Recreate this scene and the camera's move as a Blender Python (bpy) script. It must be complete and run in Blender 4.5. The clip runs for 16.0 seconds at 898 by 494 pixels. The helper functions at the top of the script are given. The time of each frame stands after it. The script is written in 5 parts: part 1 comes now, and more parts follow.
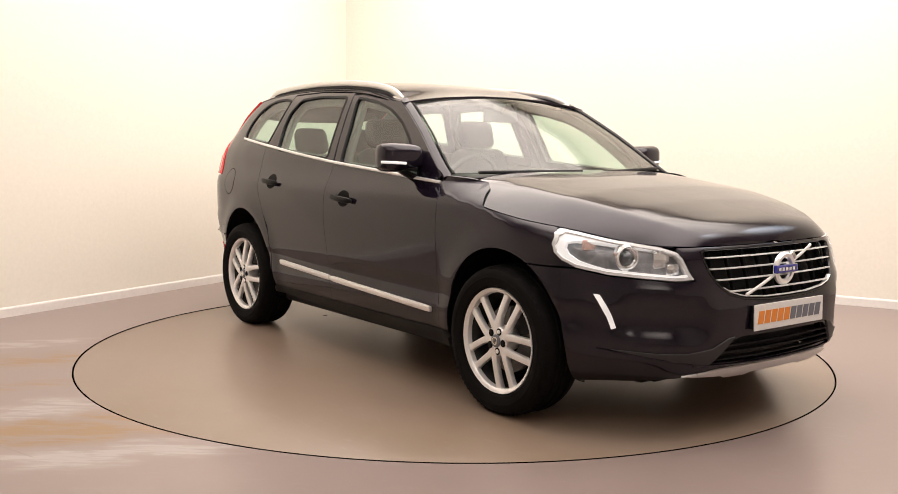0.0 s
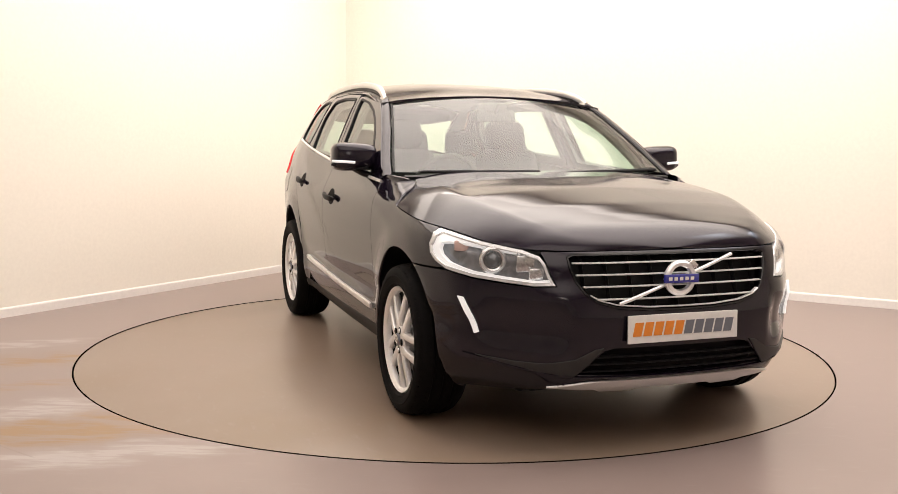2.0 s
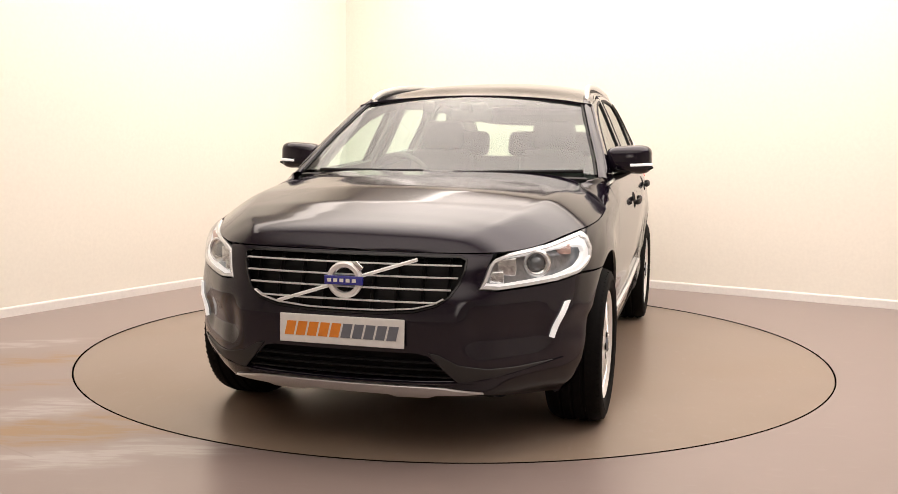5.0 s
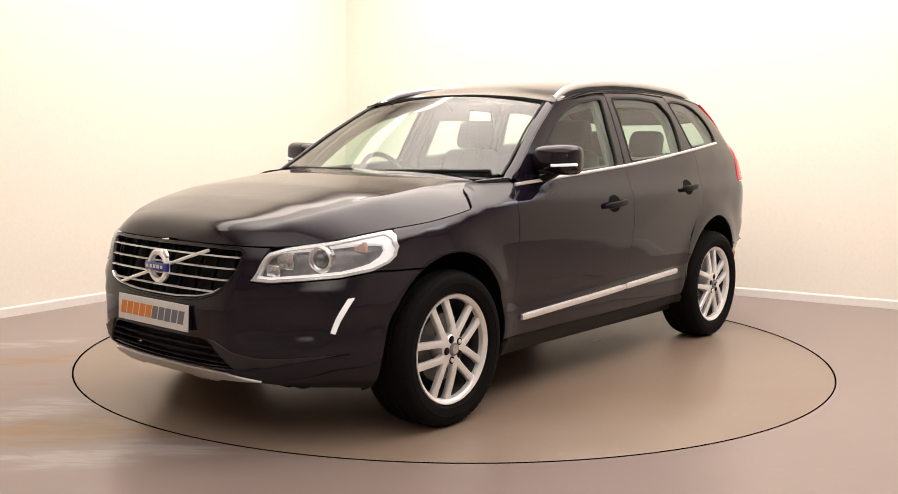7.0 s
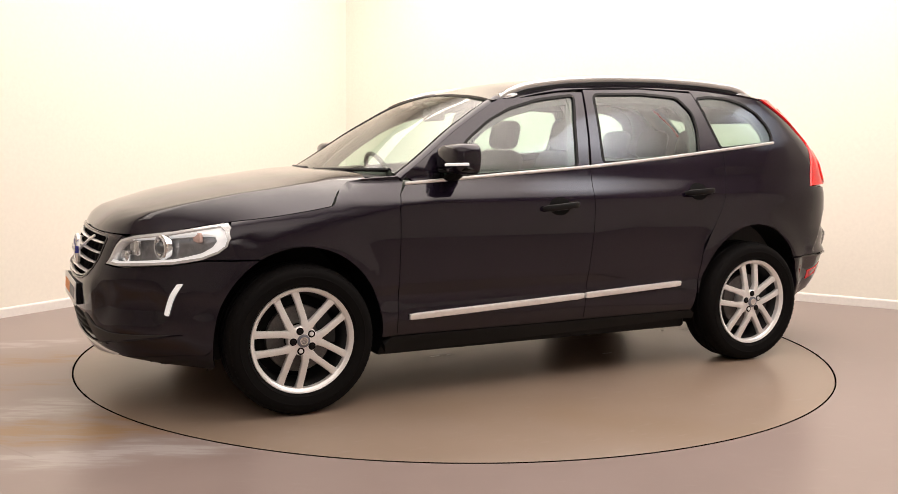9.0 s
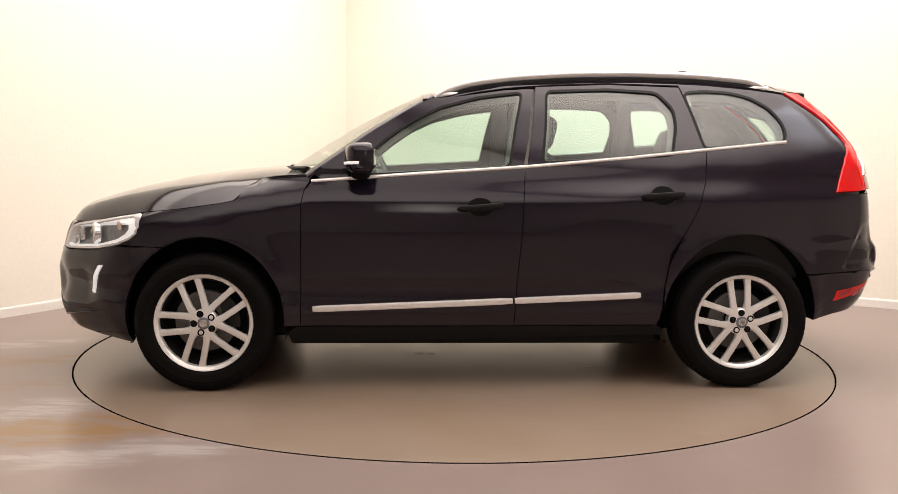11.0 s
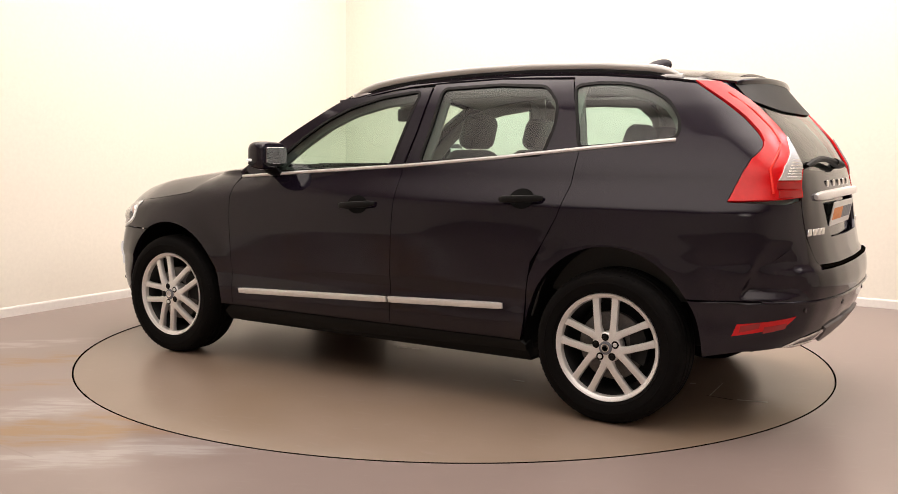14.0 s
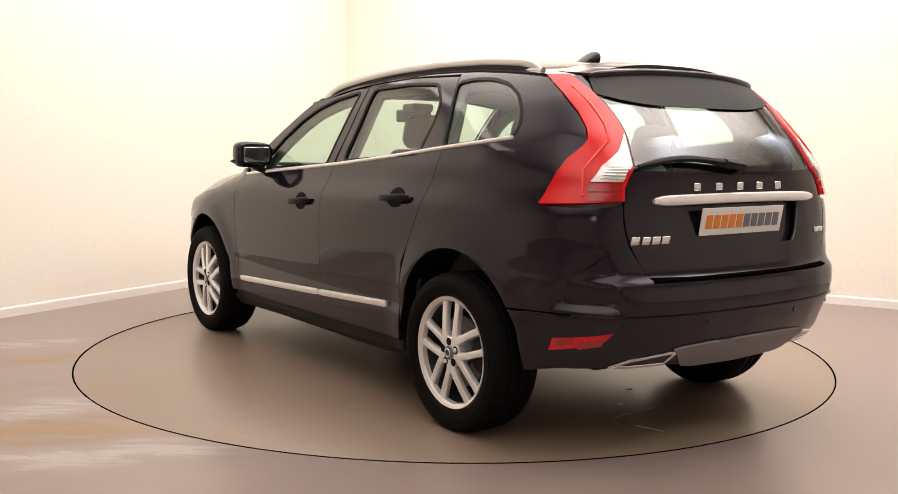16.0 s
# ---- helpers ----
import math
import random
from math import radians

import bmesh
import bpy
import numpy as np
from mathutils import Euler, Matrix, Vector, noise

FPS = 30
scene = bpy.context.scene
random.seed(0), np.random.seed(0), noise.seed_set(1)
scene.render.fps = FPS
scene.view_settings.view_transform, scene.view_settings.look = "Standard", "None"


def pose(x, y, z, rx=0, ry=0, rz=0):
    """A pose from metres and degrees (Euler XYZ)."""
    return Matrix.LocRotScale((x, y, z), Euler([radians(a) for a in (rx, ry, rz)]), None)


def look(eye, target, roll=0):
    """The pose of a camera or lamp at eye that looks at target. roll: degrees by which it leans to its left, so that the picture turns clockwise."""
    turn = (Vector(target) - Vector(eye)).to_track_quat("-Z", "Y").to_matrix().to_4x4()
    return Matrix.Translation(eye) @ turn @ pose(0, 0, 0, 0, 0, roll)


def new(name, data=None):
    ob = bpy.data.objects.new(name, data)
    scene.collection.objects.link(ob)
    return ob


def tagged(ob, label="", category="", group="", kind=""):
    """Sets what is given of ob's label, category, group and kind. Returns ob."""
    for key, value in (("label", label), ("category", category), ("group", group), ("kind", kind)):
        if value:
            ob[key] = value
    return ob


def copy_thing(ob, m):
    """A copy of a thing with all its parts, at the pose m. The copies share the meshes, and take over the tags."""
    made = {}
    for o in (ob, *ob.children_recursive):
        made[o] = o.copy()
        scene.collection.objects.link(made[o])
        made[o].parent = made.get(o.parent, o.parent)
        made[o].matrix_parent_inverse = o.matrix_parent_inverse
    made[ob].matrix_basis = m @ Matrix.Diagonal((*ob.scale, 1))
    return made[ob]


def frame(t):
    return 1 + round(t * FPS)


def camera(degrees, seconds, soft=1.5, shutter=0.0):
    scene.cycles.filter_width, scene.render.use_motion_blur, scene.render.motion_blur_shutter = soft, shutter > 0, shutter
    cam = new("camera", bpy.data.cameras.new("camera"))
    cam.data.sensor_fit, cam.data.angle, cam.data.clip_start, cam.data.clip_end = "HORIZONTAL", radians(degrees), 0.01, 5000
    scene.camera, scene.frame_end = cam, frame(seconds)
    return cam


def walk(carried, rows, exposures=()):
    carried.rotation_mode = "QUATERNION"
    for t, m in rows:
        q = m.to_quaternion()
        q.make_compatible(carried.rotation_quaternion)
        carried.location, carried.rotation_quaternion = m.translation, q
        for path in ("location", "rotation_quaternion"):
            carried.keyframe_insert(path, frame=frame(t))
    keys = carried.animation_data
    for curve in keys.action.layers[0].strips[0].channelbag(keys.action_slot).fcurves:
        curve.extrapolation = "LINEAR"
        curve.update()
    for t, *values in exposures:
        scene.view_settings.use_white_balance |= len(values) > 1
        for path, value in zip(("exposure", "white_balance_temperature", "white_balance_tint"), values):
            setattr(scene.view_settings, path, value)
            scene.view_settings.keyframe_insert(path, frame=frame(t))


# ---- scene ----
cam = camera(50.49, 16.0, soft=0.85)
EYE = (0.0, -5.898, 1.253)
STAND = pose(*EYE, 90 - 6.073, 0, 0.343) @ pose(0, 0, 0, 0, 0, 0.578)
walk(cam, [(0.0, STAND), (16.0, STAND)])

# ---- light ----
world = bpy.data.worlds.new("world")
scene.world = world
world.use_nodes = True
world.node_tree.nodes["Background"].inputs[0].default_value = (0.9, 0.95, 1.0, 1)
world.node_tree.nodes["Background"].inputs[1].default_value = 0.02
scene.view_settings.exposure = 0.12


def area_lamp(name, at, target, sx, sy, watts, colour):
    data = bpy.data.lights.new(name, "AREA")
    data.shape, data.size, data.size_y, data.energy, data.color = "RECTANGLE", sx, sy, watts, colour
    ob = new(name, data)
    ob.matrix_world = look(at, target)
    return ob


def soft_edge(ob, ramp_share):
    """A diffuser that fades towards its edges."""
    ob.data.use_nodes = True
    t = ob.data.node_tree
    em = t.nodes["Emission"]
    geo, sep = t.nodes.new("ShaderNodeNewGeometry"), t.nodes.new("ShaderNodeSeparateXYZ")
    t.links.new(geo.outputs["Parametric"], sep.inputs[0])
    fades = []
    for k in range(2):
        centred, size, gain, rise = (t.nodes.new("ShaderNodeMath") for _ in range(4))
        centred.operation, size.operation, gain.operation, rise.operation = "SUBTRACT", "ABSOLUTE", "MULTIPLY_ADD", "SMOOTH_MIN"
        t.links.new(sep.outputs[k], centred.inputs[0])
        centred.inputs[1].default_value = 0.5
        t.links.new(centred.outputs[0], size.inputs[0])
        t.links.new(size.outputs[0], gain.inputs[0])
        gain.inputs[1].default_value, gain.inputs[2].default_value = -2 / ramp_share, 1 / ramp_share
        t.links.new(gain.outputs[0], rise.inputs[0])
        rise.inputs[1].default_value, rise.inputs[2].default_value = 1.0, 0.4
        fades.append(rise.outputs[0])
    both_ways = t.nodes.new("ShaderNodeMath")
    both_ways.operation = "MULTIPLY"
    t.links.new(fades[0], both_ways.inputs[0])
    t.links.new(fades[1], both_ways.inputs[1])
    t.links.new(both_ways.outputs[0], em.inputs["Strength"])
    return ob


WARM = (1.0, 0.89, 0.815)
COOL = (0.82, 0.88, 1.0)
panel_lamp = area_lamp("ceiling_light_panel", (1.0, -0.3, 3.55), (1.0, -0.299, 0), 8.2, 5.5, 590, WARM)
panel_lamp.matrix_world = pose(1.0, -0.3, 3.55, 0, 0, -30.3)
soft_edge(panel_lamp, 0.45)
# added fill for the camera side; no such fixture is known
rear_fill_lamp = area_lamp("rear_fill", (-0.7, -4.8, 3.55), (-0.7, -4.799, 0), 8.6, 6.4, 240, WARM)
rear_fill_lamp.matrix_world = pose(-0.7, -4.8, 3.55, 0, 0, -30.3)
soft_edge(rear_fill_lamp, 0.6)
# three added fills that lift the walls and their corner, not known fixtures
area_lamp("wall_fill_west", (-2.5, 1.0, 3.5), (-3.5, 1.6, 0.3), 4.2, 1.0, 27, WARM)
area_lamp("wall_fill_east", (1.7, 1.9, 3.5), (2.3, 3.0, 0.3), 4.2, 1.0, 20, WARM)
area_lamp("wall_fill_corner", (-0.5, 2.9, 3.5), (-1.2, 4.1, 0.2), 1.4, 0.8, 16, WARM)
for lamp_at in ((3.35, -1.55, 3.45), (4.60, 0.25, 3.45)):
    soft_edge(area_lamp("ceiling_spot", lamp_at, (0.4, -0.4, 0.9), 1.3, 1.3, 30, COOL), 1.0)
soft_edge(area_lamp("softbox", (0.45, -6.9, 2.05), (0.3, 0, 1.0), 1.3, 1.0, 11, WARM), 0.9)

# ---- materials ----


def nodes_of(name):
    m = bpy.data.materials.new(name)
    m.use_nodes = True
    t = m.node_tree
    return m, t, t.nodes["Principled BSDF"]


def setv(b, **kw):
    for k, v in kw.items():
        s = b.inputs[k.replace("_", " ")]
        s.default_value = (*v, 1) if isinstance(v, tuple) and len(v) == 3 else v


def noise_tex(t, scale, detail=4, stretch=(1, 1, 1)):
    co = t.nodes.new("ShaderNodeTexCoord")
    mp = t.nodes.new("ShaderNodeMapping")
    mp.inputs["Scale"].default_value = stretch
    n = t.nodes.new("ShaderNodeTexNoise")
    n.inputs["Scale"].default_value, n.inputs["Detail"].default_value = scale, detail
    t.links.new(co.outputs["Object"], mp.inputs[0])
    t.links.new(mp.outputs[0], n.inputs["Vector"])
    return n.outputs["Fac"]


def ramp(t, fac, *stops):
    r = t.nodes.new("ShaderNodeValToRGB")
    e = r.color_ramp.elements
    while len(e) < len(stops):
        e.new(0.5)
    for el, (p, c) in zip(e, stops):
        el.position, el.color = p, (*c, 1)
    t.links.new(fac, r.inputs[0])
    return r.outputs[0]


def bump(t, b, fac, strength, dist=0.002):
    n = t.nodes.new("ShaderNodeBump")
    n.inputs["Strength"].default_value, n.inputs["Distance"].default_value = strength, dist
    t.links.new(fac, n.inputs["Height"])
    t.links.new(n.outputs[0], b.inputs["Normal"])


def mix_col(t, fac, a, b):
    m = t.nodes.new("ShaderNodeMix")
    m.data_type = "RGBA"
    for i, v in ((0, fac), (6, a), (7, b)):
        if isinstance(v, tuple):
            m.inputs[i].default_value = (*v, 1)
        elif isinstance(v, (int, float)):
            m.inputs[i].default_value = v
        else:
            t.links.new(v, m.inputs[i])
    return m.outputs[2]


def simple(name, col, rough, metal=0.0, grain=0.0, gscale=60, var=0.15, **kw):
    m, t, b = nodes_of(name)
    setv(b, Base_Color=col, Roughness=rough, Metallic=metal, **kw)
    n = noise_tex(t, gscale)
    t.links.new(ramp(t, n, (0.3, tuple(c * (1 - var) for c in col)), (0.7, tuple(min(1, c * (1 + var)) for c in col))), b.inputs["Base Color"])
    if grain:
        bump(t, b, n, grain)
    return m


def paint_material():
    m, t, b = nodes_of("car_paint")
    setv(b, Metallic=0.45, Roughness=0.36, Specular_IOR_Level=0.0, Specular_Tint=(0.12, 0.12, 0.26), Coat_Weight=1.0, Coat_Roughness=0.07, Coat_IOR=1.5)
    flake = noise_tex(t, 420, 2)
    slow = noise_tex(t, 2.2, 3)
    base = ramp(t, flake, (0.30, (0.0066, 0.0044, 0.0082)), (0.70, (0.0145, 0.0098, 0.0215)))
    t.links.new(mix_col(t, ramp(t, slow, (0.35, (0, 0, 0)), (0.7, (0.25, 0.25, 0.25))), base, (0.0125, 0.0082, 0.0145)), b.inputs["Base Color"])
    dust = noise_tex(t, 7, 5)
    t.links.new(ramp(t, dust, (0.4, (0.055, 0.055, 0.055)), (0.8, (0.10, 0.10, 0.10))), b.inputs["Coat Roughness"])
    return m


def glass_material(name, tint, f0=0.065):
    m, t, b = nodes_of(name)
    t.nodes.remove(b)
    out = t.nodes["Material Output"]
    tr, gl, lw, mx = (t.nodes.new(n) for n in ("ShaderNodeBsdfTransparent", "ShaderNodeBsdfGlossy", "ShaderNodeLayerWeight", "ShaderNodeMixShader"))
    tr.inputs[0].default_value = (*tint, 1)
    gl.inputs["Roughness"].default_value = 0.0
    lw.inputs["Blend"].default_value = 0.5
    power, gain = t.nodes.new("ShaderNodeMath"), t.nodes.new("ShaderNodeMath")
    power.operation, gain.operation = "POWER", "MULTIPLY_ADD"
    power.inputs[1].default_value = 5.0
    gain.inputs[1].default_value, gain.inputs[2].default_value = 1 - f0, f0
    t.links.new(lw.outputs["Facing"], power.inputs[0])
    t.links.new(power.outputs[0], gain.inputs[0])
    t.links.new(gain.outputs[0], mx.inputs[0])
    t.links.new(tr.outputs[0], mx.inputs[1])
    t.links.new(gl.outputs[0], mx.inputs[2])
    t.links.new(mx.outputs[0], out.inputs[0])
    return m


def glow(name, col, strength):
    m, t, b = nodes_of(name)
    setv(b, Base_Color=col, Emission_Color=col, Emission_Strength=strength, Roughness=0.3)
    return m


RUST, CHALK = (0.255, 0.148, 0.058), (0.36, 0.325, 0.315)
STAINS = [(-4.0, -1.06, -1.95, -0.38, 0.20, 0.4, RUST, 1.7), (-3.2, -2.36, -0.75, -1.56, 0.26, 0.6, RUST, 1.8), (-3.2, -1.45, -1.8, -0.98, 0.12, 0.4, RUST, 1.3),
          (-4.0, -0.55, -2.20, 0.06, 0.15, 0.4, CHALK, 2.0), (-3.2, -1.96, -1.55, -1.41, 0.22, 0.35, CHALK, 1.7), (-3.2, -2.72, -0.50, -1.90, 0.16, 0.7, CHALK, 1.6),
          (-2.3, -1.78, -1.66, -2.23, 0.007, 0.1, (0.07, 0.055, 0.045), 1.3)]


def floor_material(stained):
    m, t, b = nodes_of("floor_paint_stained" if stained else "turntable_paint")
    big, mid, fine = noise_tex(t, 0.9, 5), noise_tex(t, 3, 3), noise_tex(t, 90, 3)
    if stained:
        col = ramp(t, mid, (0.3, (0.234, 0.182, 0.166)), (0.7, (0.254, 0.199, 0.183)))
        col = mix_col(t, ramp(t, big, (0.4, (0, 0, 0)), (0.75, (0.5, 0.5, 0.5))), col, (0.262, 0.206, 0.190))
    else:
        col = ramp(t, mid, (0.3, (0.232, 0.175, 0.134)), (0.7, (0.252, 0.191, 0.150)))
        col = mix_col(t, ramp(t, big, (0.45, (0, 0, 0)), (0.70, (0.55, 0.55, 0.55))), col, (0.222, 0.155, 0.096))
    scuff = ramp(t, noise_tex(t, 14, 9, (0.6, 1.6, 1)), (0.60, (0, 0, 0)), (0.78, (0.35, 0.35, 0.35)))
    col = mix_col(t, scuff, col, (0.30, 0.245, 0.22))
    if stained:
        co = t.nodes.new("ShaderNodeTexCoord")
        sp = t.nodes.new("ShaderNodeSeparateXYZ")
        t.links.new(co.outputs["Object"], sp.inputs[0])
        wob = noise_tex(t, 2.3, 6)
        grit = ramp(t, noise_tex(t, 6.0, 12, (0.5, 2.0, 1)), (0.40, (0.02, 0.02, 0.02)), (0.60, (1, 1, 1)))
        fleck = ramp(t, noise_tex(t, 24, 8, (0.35, 2.2, 1)), (0.38, (0.35, 0.35, 0.35)), (0.62, (1.35, 1.35, 1.35)))

        def op(kind, a, c):
            n = t.nodes.new("ShaderNodeMath")
            n.operation = kind
            for k, v in enumerate((a, c)):
                if isinstance(v, (int, float)):
                    n.inputs[k].default_value = v
                else:
                    t.links.new(v, n.inputs[k])
            return n.outputs[0]

        def band(x0, y0, x1, y1, half, fade):
            """A worn band along a line on the floor, fading out at its far end."""
            length = math.hypot(x1 - x0, y1 - y0)
            ux, uy = (x1 - x0) / length, (y1 - y0) / length
            across = op("ADD", op("MULTIPLY", op("SUBTRACT", sp.outputs[0], x0), -uy), op("MULTIPLY", op("SUBTRACT", sp.outputs[1], y0), ux))
            along = op("ADD", op("MULTIPLY", op("SUBTRACT", sp.outputs[0], x0), ux), op("MULTIPLY", op("SUBTRACT", sp.outputs[1], y0), uy))
            across = op("ADD", across, op("MULTIPLY", op("SUBTRACT", wob, 0.5), half * 2.2))
            near = op("MAXIMUM", op("SUBTRACT", 1.0, op("DIVIDE", op("ABSOLUTE", across, 0), half)), 0.0)
            end = op("MINIMUM", op("MAXIMUM", op("DIVIDE", op("SUBTRACT", length, along), fade), 0.0), 1.0)
            return op("MULTIPLY", op("MULTIPLY", near, end), op("ADD", 0.10, op("MULTIPLY", op("MULTIPLY", grit, fleck), 0.95)))
        for x0, y0, x1, y1, half, fade, c, amount in STAINS:
            col = mix_col(t, op("MINIMUM", op("MULTIPLY", band(x0, y0, x1, y1, half, fade), amount), 0.9), col, c)
    t.links.new(col, b.inputs["Base Color"])
    t.links.new(ramp(t, mid, (0.3, (0.29, 0.29, 0.29)), (0.75, (0.31, 0.31, 0.31))), b.inputs["Roughness"])
    bump(t, b, fine, 0.05, 0.001)
    return m


PAINT = paint_material()
GLASS = glass_material("window_glass", (0.74, 0.91, 0.85), 0.10)
PRIVACY = glass_material("screen_glass", (0.82, 0.93, 0.84), 0.10)
REARGLASS = glass_material("rear_glass", (0.70, 0.84, 0.76), 0.17)
LENS = glass_material("clear_lens", (0.96, 0.97, 0.98), 0.035)
CHROME = simple("chrome", (0.80, 0.80, 0.80), 0.12, 1.0, var=0.04)
TRIM = simple("bright_trim", (0.94, 0.935, 0.93), 0.28, 0.55, var=0.03)
SURROUND = simple("window_lining", (0.17, 0.165, 0.155), 0.85, 0, 0.0, 300, 0.03)
SATIN = simple("satin_silver", (0.66, 0.65, 0.64), 0.34, 0.85, 0.03, 300, 0.05)
ALLOY = simple("alloy_wheel", (0.88, 0.87, 0.865), 0.33, 0.5, 0.02, 200, 0.05)
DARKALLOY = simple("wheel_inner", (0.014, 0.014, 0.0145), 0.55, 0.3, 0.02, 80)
DISCMETAL = simple("brake_steel", (0.16, 0.15, 0.145), 0.5, 0.7, 0.03, 120)
PLASTIC = simple("black_plastic", (0.0055, 0.0053, 0.0055), 0.5, 0, 0.06, 400, Specular_IOR_Level=0.2)
GLOSSBLACK = simple("gloss_black", (0.008, 0.008, 0.009), 0.12, 0)
RUBBER = simple("tyre_rubber", (0.0048, 0.0042, 0.0042), 0.75, 0, 0.08, 180, 0.25, Specular_IOR_Level=0.10)
RED = simple("red_lens", (0.66, 0.004, 0.007), 0.16, 0, 0, 30, 0.08, Coat_Weight=0.2)
DARKRED = simple("dark_red_lens", (0.34, 0.006, 0.008), 0.12, 0, 0, 30, 0.08, Coat_Weight=1.0)
PALE = simple("clear_reflector", (0.75, 0.75, 0.75), 0.18, 0.6, 0.1, 160, 0.2)
LAMPGREY = simple("lamp_bezel", (0.80, 0.80, 0.80), 0.25, 0.4, 0, 50, 0.1)
# white glow of the small lamps, also added to the unlit headlamp bezel
LAMPGLOW = glow("lamp_white_glow", (0.90, 0.89, 0.88), 0.38)
AMBER = simple("amber_marker", (0.70, 0.48, 0.42), 0.25, 0, 0, 50)
WHITE = simple("plate_white", (0.80, 0.79, 0.77), 0.35, 0, 0, 50, 0.03)
ORANGE = simple("plate_orange", (0.80, 0.26, 0.03), 0.4, 0, 0, 50, 0.05)
GREY = simple("plate_grey", (0.16, 0.17, 0.20), 0.4, 0, 0, 50, 0.05)
BLUE = simple("badge_blue", (0.03, 0.035, 0.30), 0.2, 0, 0, 50, 0.05, Coat_Weight=1.0)
SEAT = simple("seat_leather", (0.022, 0.021, 0.021), 0.5, 0, 0.12, 200, 0.2)
CABIN = simple("cabin_trim", (0.07, 0.067, 0.065), 0.6, 0, 0.08, 150, 0.15)
HEADLINER = simple("headliner", (0.36, 0.35, 0.32), 0.9, 0, 0.0, 300, 0.03)
WALLPAINT = simple("wall_paint", (0.84, 0.80, 0.715), 0.75, 0, 0.03, 40, 0.02)
SKIRT = simple("skirting_paint", (0.80, 0.77, 0.74), 0.5, 0, 0.02, 40, 0.03)
DARKWALL = simple("rear_room_paint", (0.74, 0.70, 0.65), 0.8, 0, 0.03, 30, 0.08)
CEIL = simple("ceiling_paint", (0.62, 0.60, 0.56), 0.85, 0, 0.03, 30, 0.04)
FLOOR = floor_material(True)
DISC = floor_material(False)
# near-black without gloss: shade of gaps put into the colour
DARKGAP = simple("gap_black", (0.003, 0.0025, 0.002), 0.9, Specular_IOR_Level=0.0)
SKIDGREY = simple("skid_grey", (0.20, 0.19, 0.19), 0.5, 0.2, 0.05, 300, 0.08)
# near-black that puts the shade of small recesses into the colour
CUPSHADE = simple("recess_shade", (0.004, 0.004, 0.004), 0.7, 0, 0.05, 300, Specular_IOR_Level=0.1)
SCRAP = simple("paper_scrap", (0.65, 0.63, 0.60), 0.8)

# ---- mesh helpers ----


def finish(name, me, material, parent=None, label="", smooth=True):
    me.materials.append(material)
    if smooth:
        me.polygons.foreach_set("use_smooth", [True] * len(me.polygons))
    ob = new(name, me)
    ob.parent = parent
    if label:
        ob["label"] = label
    return ob


def part(name, bm, material, parent, label="", smooth=True, sharp=0.6):
    me = bpy.data.meshes.new(name)
    bmesh.ops.recalc_face_normals(bm, faces=bm.faces)
    bm.to_mesh(me)
    bm.free()
    if smooth:
        me.set_sharp_from_angle(angle=sharp)
    return finish(name, me, material, parent, label, smooth)


def box(bm, x0, x1, y0, y1, z0, z1, bevel=0.0, m=None):
    r = bmesh.ops.create_cube(bm, size=1)
    vs = r["verts"]
    for v in vs:
        v.co = Vector(((x0 + x1) / 2 + v.co.x * (x1 - x0), (y0 + y1) / 2 + v.co.y * (y1 - y0), (z0 + z1) / 2 + v.co.z * (z1 - z0)))
    es = list({e for v in vs for e in v.link_edges})
    if bevel:
        r2 = bmesh.ops.bevel(bm, geom=es, offset=bevel, segments=3, affect="EDGES", profile=0.5)
        vs = list({v for f in r2["faces"] for v in f.verts} | {v for v in vs if v.is_valid})
    if m is not None:
        bmesh.ops.transform(bm, matrix=m, verts=[v for v in vs if v.is_valid])
    return vs


def sweep(pts, a, b, up=(0, 0, 1), n=10, taper=None, square=2.0):
    """A closed bar along pts, half width a across and half height b along up; superellipse section."""
    pts = [Vector(p) for p in pts]
    verts, faces = [], []
    for i, p in enumerate(pts):
        tan = (pts[min(i + 1, len(pts) - 1)] - pts[max(i - 1, 0)]).normalized()
        side = tan.cross(Vector(up)).normalized()
        u = side.cross(tan).normalized()
        k = taper[i] if taper else 1.0
        for j in range(n):
            w = 2 * math.pi * (j + 0.5) / n
            c, s = math.cos(w), math.sin(w)
            c = math.copysign(abs(c) ** (2 / square), c)
            s = math.copysign(abs(s) ** (2 / square), s)
            verts.append(p + side * (a * k * c) + u * (b * k * s))
    m = len(pts)
    for i in range(m - 1):
        for j in range(n):
            k = (j + 1) % n
            faces.append((i * n + j, i * n + k, (i + 1) * n + k, (i + 1) * n + j))
    faces.append(tuple(range(n)))
    faces.append(tuple(range((m - 1) * n, m * n)))
    bm = bmesh.new()
    vs = [bm.verts.new(v) for v in verts]
    for f in faces:
        bm.faces.new([vs[i] for i in f])
    return bm


